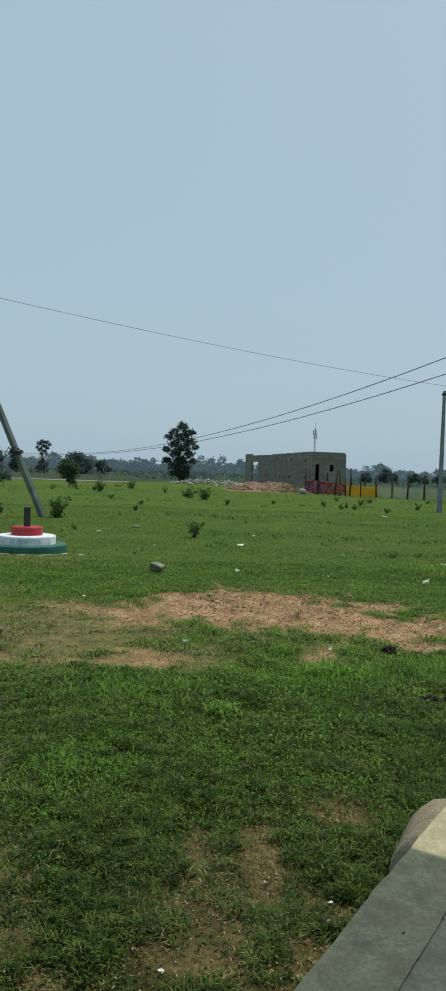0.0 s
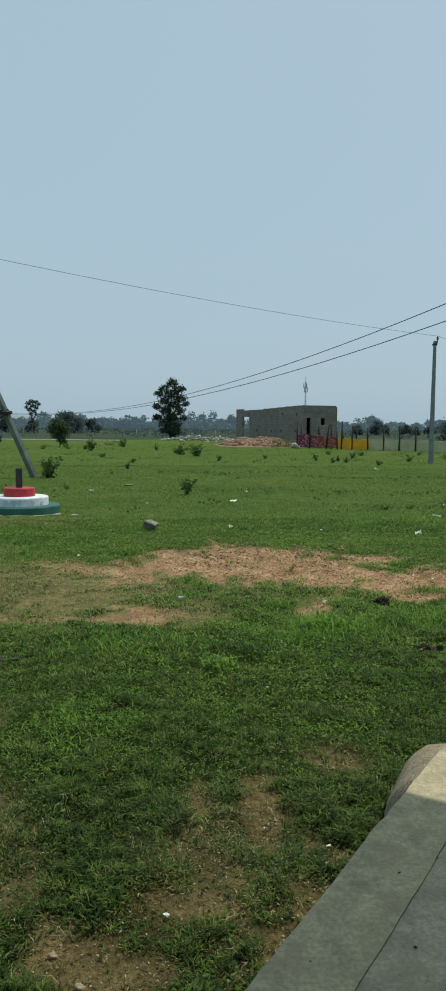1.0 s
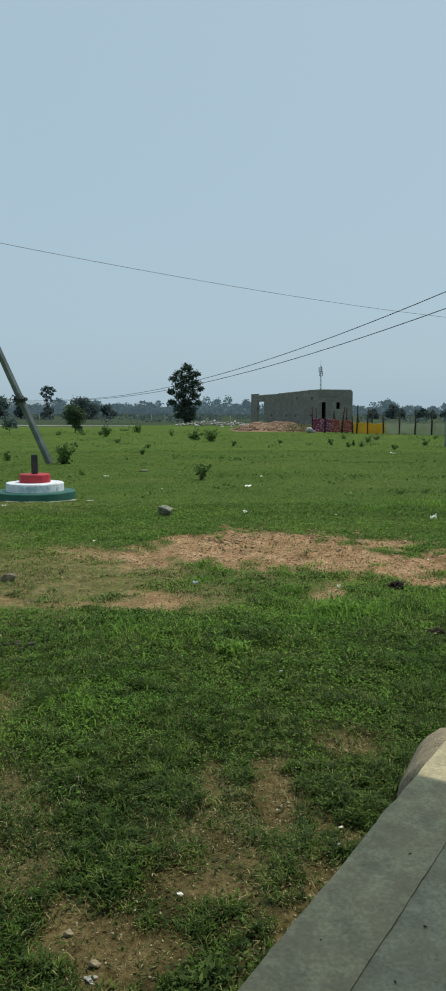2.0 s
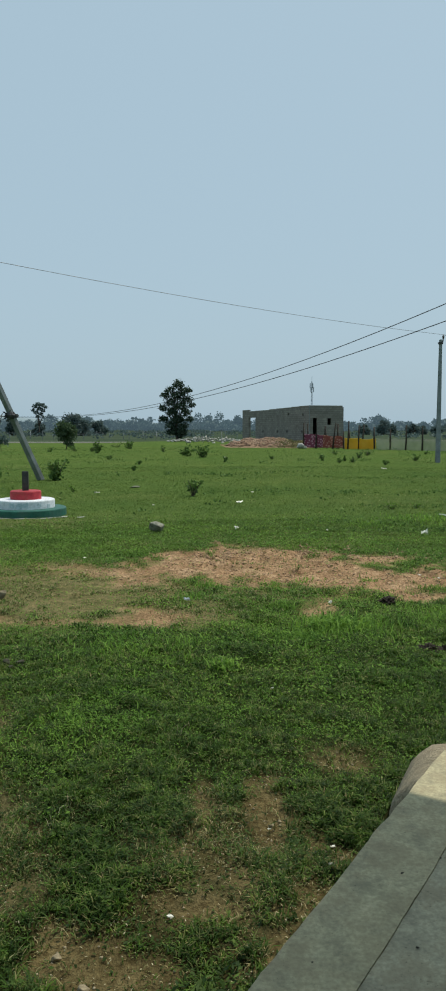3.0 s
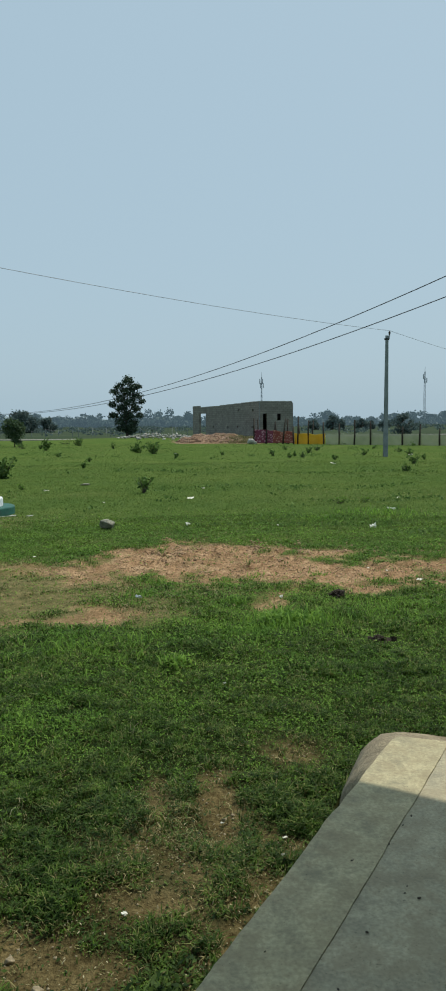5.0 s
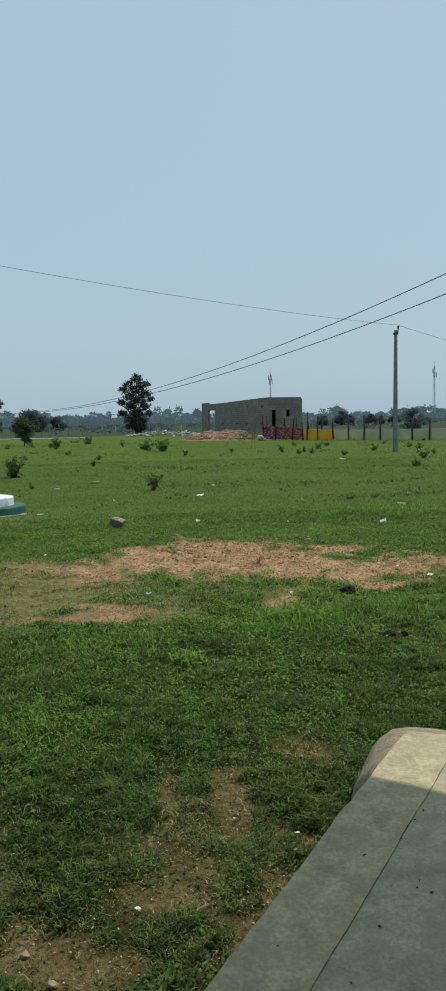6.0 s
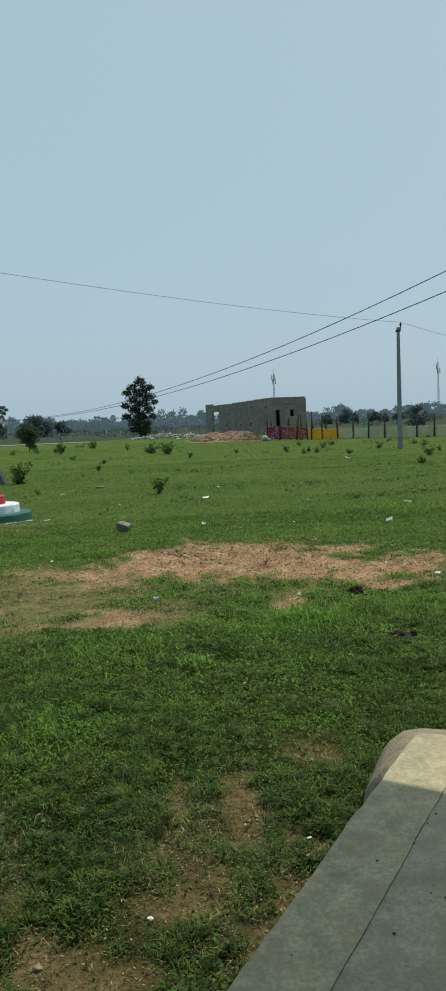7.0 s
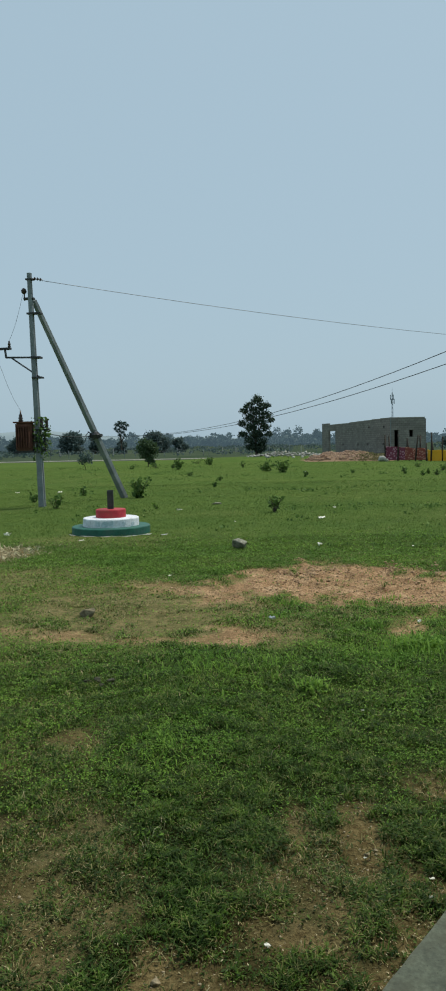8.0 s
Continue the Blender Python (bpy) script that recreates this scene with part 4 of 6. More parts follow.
# ---- earth heap and rubble ----
def chunks(rng, n, spot, size, flat=0.7):
    """Rough six-sided chunks: spot gives each one its place."""
    verts, faces = [], []
    cube = np.array([(-1, -1, -1), (1, -1, -1), (1, 1, -1), (-1, 1, -1), (-1, -1, 1), (1, -1, 1), (1, 1, 1), (-1, 1, 1)], float)
    quads = np.array([(0, 3, 2, 1), (4, 5, 6, 7), (0, 1, 5, 4), (1, 2, 6, 5), (2, 3, 7, 6), (3, 0, 4, 7)])
    for k in range(n):
        s = size * rng.uniform(0.45, 1.25)
        c = cube * (1 + rng.uniform(-0.3, 0.3, (8, 3))) * np.array([s, s * rng.uniform(0.5, 0.9), s * flat * rng.uniform(0.4, 0.9)])
        turn = np.array(Euler((rng.uniform(-0.5, 0.5), rng.uniform(-0.5, 0.5), rng.uniform(0, 6.3))).to_matrix())
        verts.append(c @ turn.T + np.array(spot()))
        faces.append(quads + 8 * k)
    return np.concatenate(verts), np.concatenate(faces)


def heap_height(x, y):
    x, y = np.asarray(x, float), np.asarray(y, float)
    h = 0.98 * np.exp(-(((x - 0.5) / 3.2) ** 4 + ((y - 72.6) / 2.3) ** 2)) + 0.55 * np.exp(-(((x - 4.0) / 1.4) ** 2 + ((y - 70.2) / 1.6) ** 2))
    h += 0.35 * np.exp(-(((x + 3.5) / 2.4) ** 2 + ((y - 77) / 4) ** 2))
    return h * (0.5 + 1.0 * cloudy(x, y, 0.9, 41)) - 0.22


def build_heap():
    rng = np.random.default_rng(4)
    xs, ys = np.linspace(-7, 6.5, 110), np.linspace(66.5, 82, 90)
    gx, gy = np.meshgrid(xs, ys)
    x, y = gx.ravel(), gy.ravel()
    z = heap_height(x, y) + 0.22 * (cloudy(x, y, 2.2, 47) - 0.5)
    i = (np.arange(89)[:, None] * 110 + np.arange(109)[None]).ravel()
    heap = raw("earth_heap", np.stack([x, y, z], 1), np.stack([i, i + 1, i + 111, i + 110], 1), M_EARTH, smooth=True)
    tagged(heap, "heap of dug red earth before the house", "earth heap", kind="structure")

    def spot():
        while True:
            a, b = rng.uniform(-4.0, 4.4), rng.uniform(69.3, 74)
            h = float(heap_height(a, b))
            if h > 0.12:
                return a, b, h + 0.02

    v, f = chunks(rng, 1500, spot, 0.075)
    tagged(raw("brick_rubble", v, f, M_RUBBLE), "broken reddish brick rubble on the earth heap", "rubble", kind="stuff")

    def spot2():
        a = rng.uniform(-9.8, -1.8)
        b = 84 + rng.normal(0, 1.8) + (a + 6) * -0.5
        return a, b, float(height_at(a, b)) + max(0.0, rng.normal(0.22, 0.16)) * math.exp(-(((a + 5.4) / 3.0) ** 2))

    v, f = chunks(rng, 260, spot2, 0.13, 0.6)
    tagged(raw("pale_debris", v, f, M_PALE), "pale heap of broken concrete and stones", "rubble", kind="stuff")


build_heap()


def build_field_fence(a, b, n, seed):
    """Thin far posts in a row with two wires."""
    rng = random.Random(seed)
    a, b = Vector(a), Vector(b)
    top = base("field_fence", a)
    tagged(top, "thin wire fence on crooked posts in the far fields", "fence")
    heads = []
    for k in range(n):
        p = (b - a) * (k / (n - 1)) + Vector((rng.uniform(-0.5, 0.5), rng.uniform(-0.3, 0.3), 0))
        high = rng.uniform(0.9, 1.5)
        head = p + Vector((rng.uniform(-0.12, 0.12), 0, high))
        bm = bmesh.new()
        tube(bm, [p - Vector((0, 0, 0.6)), (p + head) / 2 + Vector((rng.uniform(-0.04, 0.04), 0, 0)), head], [0.045, 0.04, 0.035], 6)
        part("post", bm, M_PSC, top, "", True)
        heads.append((p, head))
    for s in (0.45, 0.85):
        bm = bmesh.new()
        tube(bm, [p.lerp(h, s) for p, h in heads], 0.012, 4)
        part("wire", bm, M_LINE, top)


build_field_fence((-21.0, 121.0, 0), (-3.0, 114.0, 0), 15, 3)
build_field_fence((-46.0, 118.0, 0), (-24.0, 122.0, 0), 14, 6)
bm = bmesh.new()
prism(bm, [(-160, 103, 0), (-48, 95, 0), (-14, 92.5, 0), (20, 101, 0), (70, 112, 0), (70, 116, 0), (20, 105, 0), (-14, 96.5, 0), (-48, 99, 0), (-160, 107, 0)], -0.6, 0.08)
tagged(part("road", bm, M_ROAD), "pale narrow country road across the fields", "road", kind="structure")


# ---- plants ----
def leaf_cloud(rng, centres, size, stretch=1.5, droop=0.0):
    """Small folded leaves at the given places, turned at random."""
    n = len(centres)
    a, b = rng.normal(size=(n, 3)), rng.normal(size=(n, 3))
    a[:, 2] -= droop
    a /= np.linalg.norm(a, axis=1, keepdims=True)
    b -= (a * b).sum(1, keepdims=True) * a
    b /= np.linalg.norm(b, axis=1, keepdims=True)
    c = np.cross(a, b)
    s = size * rng.uniform(0.6, 1.35, (n, 1))
    v = np.stack([centres - a * s * stretch / 2, centres + b * s / 2 + c * s * 0.15, centres + a * s * stretch / 2, centres - b * s / 2 + c * s * 0.15], 1).reshape(-1, 3)
    return v, np.arange(4 * n).reshape(n, 4)


def crown_points(rng, n, lumps):
    """Leaf places gathered near the skins of several lumps: centre, radii."""
    weights = np.array([l[1][0] * l[1][1] + l[1][2] ** 2 for l in lumps])
    pick = rng.choice(len(lumps), n, p=weights / weights.sum())
    way = rng.normal(size=(n, 3))
    way /= np.linalg.norm(way, axis=1, keepdims=True)
    r = rng.uniform(0.45, 1.05, (n, 1)) ** 0.6
    mid, rad = np.array([l[0] for l in lumps], float)[pick], np.array([l[1] for l in lumps], float)[pick]
    return mid + way * r * rad * (1 + 0.25 * rng.normal(size=(n, 1)))


def build_tree(name, at, lumps, leaves, leaf, mats, label, trunk_r=0.15, seed=1, category="tree"):
    """lumps: crown lumps over the foot, each ((x, y, z), (rx, ry, rz))."""
    rng = np.random.default_rng(seed)
    top = base(name, at)
    tagged(top, label, category)
    bm = bmesh.new()
    high = max(l[0][2] for l in lumps)
    bend = [(0.06 * high * math.sin(seed + 2 * s), 0.06 * high * math.cos(2 * seed + 2 * s), high * s) for s in (0.33, 0.66, 1.0)]
    off = Vector((bend[0][0] * 0.5, bend[0][1] * 0.5, 0))
    spine = [Vector((0, 0, -0.3)), Vector((0, 0, 0.2))] + [Vector(p) * 0.9 - off * 0.5 for p in bend]
    tube(bm, spine, [trunk_r * 1.35, trunk_r, trunk_r * 0.8, trunk_r * 0.55, trunk_r * 0.2], 9)
    for (x, y, z), rad in lumps:
        s = spine[2] if z > high * 0.4 else spine[1].lerp(spine[2], 0.5)
        mid = s.lerp(Vector((x, y, z)), 0.5) + Vector((0, 0, -0.1 * rad[2]))
        tube(bm, [s, mid, Vector((x, y, z))], [trunk_r * 0.45, trunk_r * 0.3, trunk_r * 0.1], 6)
    part("trunk", bm, M_BARK, top, "", True)
    v, f = leaf_cloud(rng, crown_points(rng, leaves, lumps), leaf)
    raw("crown", v, f, mats, top)
    return top


def lumps_dome(rng, n, wide, high, size, low=0.25):
    """Crown lumps filling a dome that comes down close to the ground."""
    out = []
    for k in range(n):
        z = high * (low + (0.92 - low) * (k + rng.random()) / n)
        s = (z / high - 0.42) / 0.58
        reach = wide / 2 * math.sqrt(max(0.06, 1 - s * s)) - size * 0.5
        a = rng.uniform(0, 6.3)
        r = size * rng.uniform(0.7, 1.2)
        q = max(0.0, reach) * rng.uniform(0.45, 1.0)
        out.append(((q * math.cos(a), q * math.sin(a), z), (r, r, r * 0.8)))
    return out


R = random.Random(21)
big = [((0.2, 0, 7.6), (0.75, 0.8, 0.6)), ((-0.9, 0.2, 6.9), (0.7, 0.7, 0.55)), ((1.0, 0.1, 6.8), (0.75, 0.7, 0.55)), ((1.7, 0, 6.9), (0.4, 0.4, 0.3)), ((-1.6, 0, 6.2), (0.55, 0.6, 0.4)), ((0.1, 0.3, 6.2), (0.9, 0.9, 0.6)),
       ((1.3, 0, 5.6), (0.75, 0.7, 0.5)), ((-0.8, 0.1, 5.3), (0.85, 0.8, 0.55)), ((2.0, 0, 4.9), (0.5, 0.5, 0.35)), ((0.5, 0, 4.8), (0.9, 0.8, 0.55)), ((-1.9, 0.2, 4.5), (0.6, 0.6, 0.4)), ((-0.7, 0, 4.0), (0.85, 0.8, 0.55)),
       ((1.2, 0.2, 3.9), (0.75, 0.7, 0.5)), ((-1.8, 0, 3.1), (0.65, 0.7, 0.4)), ((1.7, 0, 3.0), (0.55, 0.6, 0.4)), ((0.1, 0.1, 3.0), (0.95, 0.8, 0.6)), ((-0.9, 0, 2.2), (0.75, 0.7, 0.5)), ((0.8, 0, 2.0), (0.7, 0.7, 0.5)), ((-0.1, 0, 1.3), (0.75, 0.6, 0.5)), ((-0.9, 0, 1.3), (0.6, 0.5, 0.4)), ((0.9, 0, 1.2), (0.5, 0.5, 0.4)), ((0.3, 0, 0.8), (0.55, 0.5, 0.35))]
build_tree("broadleaf_tree", (-10.9, 104.0, 0), big, 7000, 0.16, M_TREE, "tall dark broadleaf tree with a ragged narrow crown", 0.2, 3)
build_tree("young_tree", (-16.3, 65.0, 0), [((-0.35, 0, 2.0), (0.5, 0.5, 0.4)), ((0.30, 0, 1.85), (0.45, 0.5, 0.4)), ((-0.65, 0.1, 1.55), (0.45, 0.4, 0.35)), ((0.55, 0, 1.45), (0.4, 0.4, 0.3)), ((-0.1, 0, 1.35), (0.5, 0.4, 0.4)), ((0.35, 0.1, 1.0), (0.45, 0.4, 0.35)), ((-0.4, 0, 1.0), (0.4, 0.4, 0.3)), ((0.1, 0, 0.65), (0.35, 0.3, 0.3)), ((0.3, 0, 0.4), (0.3, 0.3, 0.2))], 1900, 0.12, M_YOUNG, "young roadside tree with a leafy crooked stem", 0.05, 5)
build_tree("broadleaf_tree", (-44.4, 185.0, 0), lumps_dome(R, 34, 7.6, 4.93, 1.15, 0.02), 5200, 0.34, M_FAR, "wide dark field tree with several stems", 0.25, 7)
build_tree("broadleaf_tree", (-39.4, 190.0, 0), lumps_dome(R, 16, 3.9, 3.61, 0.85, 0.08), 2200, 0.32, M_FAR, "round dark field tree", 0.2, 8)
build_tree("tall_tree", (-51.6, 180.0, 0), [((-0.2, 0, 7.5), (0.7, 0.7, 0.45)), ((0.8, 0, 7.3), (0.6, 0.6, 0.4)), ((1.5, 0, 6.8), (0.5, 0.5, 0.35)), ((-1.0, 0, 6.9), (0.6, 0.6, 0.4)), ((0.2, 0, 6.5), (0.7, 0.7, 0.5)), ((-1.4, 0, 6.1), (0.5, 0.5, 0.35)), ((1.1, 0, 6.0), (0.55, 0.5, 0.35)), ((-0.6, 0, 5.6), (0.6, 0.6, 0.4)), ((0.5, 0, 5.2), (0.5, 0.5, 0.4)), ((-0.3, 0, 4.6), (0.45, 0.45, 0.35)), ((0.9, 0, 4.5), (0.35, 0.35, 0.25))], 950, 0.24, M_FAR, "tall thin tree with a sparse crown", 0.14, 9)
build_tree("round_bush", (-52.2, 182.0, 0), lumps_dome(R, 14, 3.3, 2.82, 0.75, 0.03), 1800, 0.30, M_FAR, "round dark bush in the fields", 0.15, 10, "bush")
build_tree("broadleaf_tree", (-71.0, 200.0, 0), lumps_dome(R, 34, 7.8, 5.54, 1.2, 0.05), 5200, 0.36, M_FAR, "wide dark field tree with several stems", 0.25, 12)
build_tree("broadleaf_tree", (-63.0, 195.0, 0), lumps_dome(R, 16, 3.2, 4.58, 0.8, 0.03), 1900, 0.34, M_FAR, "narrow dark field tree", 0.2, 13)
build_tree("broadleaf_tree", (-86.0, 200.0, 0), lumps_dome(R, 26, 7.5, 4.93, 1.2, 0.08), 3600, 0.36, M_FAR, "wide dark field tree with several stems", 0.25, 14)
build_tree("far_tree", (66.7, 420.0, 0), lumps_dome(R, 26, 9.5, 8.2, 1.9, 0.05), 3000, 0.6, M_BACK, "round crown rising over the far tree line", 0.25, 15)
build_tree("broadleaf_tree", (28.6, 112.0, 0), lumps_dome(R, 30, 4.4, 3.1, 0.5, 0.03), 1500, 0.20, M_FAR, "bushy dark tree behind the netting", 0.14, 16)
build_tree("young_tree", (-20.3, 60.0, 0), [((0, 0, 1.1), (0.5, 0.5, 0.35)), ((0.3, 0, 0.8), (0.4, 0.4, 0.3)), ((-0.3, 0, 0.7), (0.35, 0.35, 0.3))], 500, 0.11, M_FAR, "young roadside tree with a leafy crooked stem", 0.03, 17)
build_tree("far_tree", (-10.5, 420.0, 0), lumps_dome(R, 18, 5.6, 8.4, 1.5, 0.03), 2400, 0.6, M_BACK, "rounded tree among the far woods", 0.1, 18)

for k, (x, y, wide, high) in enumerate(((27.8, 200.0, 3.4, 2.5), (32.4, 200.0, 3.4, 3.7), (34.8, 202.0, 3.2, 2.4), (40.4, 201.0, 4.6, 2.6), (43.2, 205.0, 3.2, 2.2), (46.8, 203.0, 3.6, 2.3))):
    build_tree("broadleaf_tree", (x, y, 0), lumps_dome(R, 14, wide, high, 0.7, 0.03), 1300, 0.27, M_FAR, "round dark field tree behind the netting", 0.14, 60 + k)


def build_far_woods():
    rng = np.random.default_rng(8)
    lumps = []
    for ring, n, h in ((430, 110, 4.0), (560, 160, 6.2), (700, 190, 8.4)):
        for k in range(n):
            az = radians(-34 + 60 * (k + rng.uniform(0, 1)) / n)
            d = ring + rng.normal(0, 14)
            x, y = d * math.sin(az), d * math.cos(az)
            hh = h * rng.choice([0.5, 0.7, 0.85, 1.0, 1.15, 1.45]) * rng.uniform(0.85, 1.15) * (0.85 + 0.3 * lattice_noise(az * 14, ring, 3))
            hh *= 0.84 if 6.0 < math.degrees(az) < 17.0 else 1.0
            hh *= 0.6 if abs(math.degrees(az) + 0.3) < 0.5 else 1.0
            for _ in range(3):
                lumps.append(((x + rng.normal(0, 3.5), y + rng.normal(0, 3), hh * rng.uniform(0.3, 0.85)), (3.6, 3.0, hh * 0.26)))
    pts = crown_points(rng, 90000, lumps)
    pts[:, 2] = np.abs(pts[:, 2])
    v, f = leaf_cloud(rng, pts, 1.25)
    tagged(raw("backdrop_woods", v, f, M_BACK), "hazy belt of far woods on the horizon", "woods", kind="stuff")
    n = 60
    x = np.linspace(-1900, 300, n)
    z = 55 * np.exp(-(((x + 1150) / 330) ** 2)) + 20 * np.exp(-(((x + 600) / 380) ** 2)) + 14 * cloudy(x, x * 0, 0.006, 4)
    v = np.concatenate([np.stack([x, np.full(n, 2600.0), np.full(n, -5.0)], 1), np.stack([x, 2600 + z * 0.5, z * 0.7], 1), np.stack([x, 2600 + z * 1.5, z], 1), np.stack([x, np.full(n, 3000.0), np.full(n, -5.0)], 1)])
    i = np.concatenate([np.arange(n - 1) + n * k for k in range(3)])
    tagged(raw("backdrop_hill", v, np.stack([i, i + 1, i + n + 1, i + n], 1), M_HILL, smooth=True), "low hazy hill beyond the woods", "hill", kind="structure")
    # low scrub in the fields behind the road
    az, d = np.radians(rng.uniform(-34, 24, 520)), rng.uniform(125, 420, 520)
    lumps = [((a, b, 0.4), (1.6 * s, 1.5 * s, 0.5 * s)) for a, b, s in zip(d * np.sin(az), d * np.cos(az), rng.uniform(0.3, 1.0, 520) * (0.5 + d / 300))]
    pts = crown_points(rng, 22000, lumps)
    pts[:, 2] = np.abs(pts[:, 2])
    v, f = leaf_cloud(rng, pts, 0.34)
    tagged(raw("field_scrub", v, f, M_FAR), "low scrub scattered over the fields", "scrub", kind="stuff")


build_far_woods()


def build_shrub(at, high, wide, leaves, leaf, label, seed):
    rng = np.random.default_rng(seed)
    z = float(height_at(at[0], at[1]))
    top = base("shrub", (at[0], at[1], z))
    tagged(top, label, "shrub", group="shrubs in the meadow")
    bm = bmesh.new()
    pts = []
    for k in range(11):
        a = rng.uniform(0, 6.3)
        tip = Vector((wide * 0.75 * rng.uniform(0.15, 1) * math.cos(a), wide * 0.6 * rng.uniform(0.15, 1) * math.sin(a), high * rng.uniform(0.25, 1.0)))
        stem = [Vector((0, 0, -0.05)), tip * 0.55 + Vector((0, 0, 0.06 * high)), tip]
        tube(bm, stem, [0.012 * high + 0.006, 0.008 * high + 0.004, 0.004], 5)
        for _ in range(leaves // 11):
            s = rng.uniform(0.12, 1.0)
            p = stem[0].lerp(stem[1], s * 2) if s < 0.5 else stem[1].lerp(stem[2], s * 2 - 1)
            pts.append(np.array(p) + rng.normal(0, 0.09 * wide, 3))
    part("stem", bm, M_BARK, top)
    pts = np.array(pts)
    pts[:, 2] = np.abs(pts[:, 2]) + 0.02
    v, f = leaf_cloud(rng, pts, leaf, 1.7)
    raw("leaves", v, f, M_SHRUB if high > 0.2 else M_HERB, top)


SHRUBS = ((-6.93, 26.0, 0.72, 0.7), (-1.71, 20.2, 0.44, 0.45), (-3.35, 47.0, 0.85, 1.0), (-4.5, 49.2, 0.65, 0.8), (-11.7, 55.5, 0.85, 0.7), (-7.1, 57.5, 0.6, 0.5), (-12.8, 59, 0.6, 0.6),
          (-14.4, 59.8, 0.6, 1.0), (-11.2, 67, 0.7, 0.9), (-13.2, 72, 0.6, 1.4), (-1.7, 40.4, 0.4, 0.3), (-5.2, 32.0, 0.36, 0.22), (-10.3, 24.9, 0.55, 0.35), (-8.35, 21.8, 0.4, 0.6),
          (-9.5, 27.7, 0.4, 0.45), (-5.2, 21.4, 0.15, 0.2), (3.6, 42.3, 0.45, 0.5), (5.2, 52.0, 0.4, 0.5), (4.25, 39.8, 0.3, 0.35), (4.7, 41.6, 0.4, 0.25), (4.95, 40.2, 0.45, 0.6), (7.1, 50.0, 0.55, 0.9),
          (6.05, 46.2, 0.4, 0.4), (6.2, 37.5, 0.3, 0.3), (8.55, 42.0, 0.45, 0.5), (11.5, 46.1, 0.35, 0.7), (11.2, 42.4, 0.42, 0.7), (10.3, 36.4, 0.3, 0.25), (8.9, 33.0, 0.5, 0.6), (7.2, 27.6, 0.4, 0.4),
          (15.4, 57.5, 0.4, 0.4), (11.4, 52.7, 0.3, 0.4), (-16.0, 58.5, 0.5, 1.0), (-15.5, 63.6, 0.5, 0.6), (2.95, 16.9, 0.14, 0.35), (3.5, 17.1, 0.1, 0.25), (-5.9, 38.0, 0.3, 0.25), (-8.6, 44.0, 0.35, 0.4), (0.8, 44.0, 0.3, 0.3))
for k, (x, y, h, w) in enumerate(SHRUBS):
    big_one = h > 0.6
    build_shrub((x, y), h if big_one or y < 24 else h * 0.8, w if big_one else w * 0.8, 300 if big_one else 64, 0.090 if big_one else min(0.08, h * 0.22), "leafy dark green shrub in the grass" if big_one else "small leafy weed clump in the grass", 40 + k)


def build_heap_weeds():
    rng = np.random.default_rng(6)
    n = 2600
    x, y = rng.normal(3.9, 1.0, n), rng.normal(70.2, 0.9, n)
    z = heap_height(x, y)
    ok = z > 0.02
    v, f = leaf_cloud(rng, np.stack([x, y, z + rng.uniform(0, 0.1, n)], 1)[ok], 0.09, 2.0)
    tagged(raw("straw_weeds", v, f, M_DRYGRASS), "straw-coloured weeds over the end of the earth heap", "weeds", kind="stuff")


build_heap_weeds()


def build_straw():
    rng = np.random.default_rng(15)
    n = 1500
    x, y = rng.normal(-5.95, 0.38, n), rng.normal(12.2, 0.42, n)
    v, f = leaf_cloud(rng, np.stack([x, y, height_at(x, y) + np.abs(rng.normal(0.0, 0.05, n))], 1), 0.022, 4.0)
    tagged(raw("straw_litter", v, f, M_STRAW), "pale dry straw scattered on the ground", "straw", kind="stuff")


build_straw()


def build_clumps():
    rng = np.random.default_rng(12)
    n = 210
    d, az = rng.uniform(16, 72, n), np.radians(rng.uniform(-24, 20, n))
    x, y = d * np.sin(az), d * np.cos(az)
    s = rng.uniform(0.08, 0.30, n) ** 1.0 * (0.6 + d / 60)
    lumps = [((a, b, float(c) + 0.03), (k, k, k * 0.35)) for a, b, c, k in zip(x, y, height_at(x, y), s)]
    pts = crown_points(rng, 3000, lumps)
    pts[:, 2] = np.maximum(pts[:, 2], 0.0)
    v, f = leaf_cloud(rng, pts, 0.055, 1.6)
    rx = rng.uniform(-0.3, 3.3, 260)
    pts = np.stack([rx, 13.25 + 0.12 * np.sin(rx * 2.3) + rng.normal(0, 0.05, 260), 0.03 + rng.uniform(0, 0.05, 260)], 1)
    v2, f2 = leaf_cloud(rng, pts, 0.03, 1.6)
    v, f = np.concatenate([v, v2]), np.concatenate([f, f2 + len(v)])
    for x0, x1, yy, wob, n in ((-1.5, 6.0, 21.5, 0.5, 300), (2.3, 5.5, 17.6, 0.4, 220), (1.0, 3.0, 14.2, 0.35, 130), (3.0, 4.6, 12.4, 0.35, 130), (-3.0, 1.5, 30.0, 0.7, 220), (1.5, 9.0, 27.5, 0.5, 260)):
        rx = rng.uniform(x0, x1, n)
        ry = yy + wob * np.sin(rx * 1.3) + rng.normal(0, wob * 0.5, n)
        v2, f2 = leaf_cloud(rng, np.stack([rx, ry, height_at(rx, ry) + rng.uniform(0.01, 0.06, n)], 1), 0.028 + 0.0008 * yy, 1.6)
        v, f = np.concatenate([v, v2]), np.concatenate([f, f2 + len(v)])
    tagged(raw("meadow_weeds", v, f, M_SHRUB), "low leafy weed patches all over the meadow", "weeds", kind="stuff")


build_clumps()


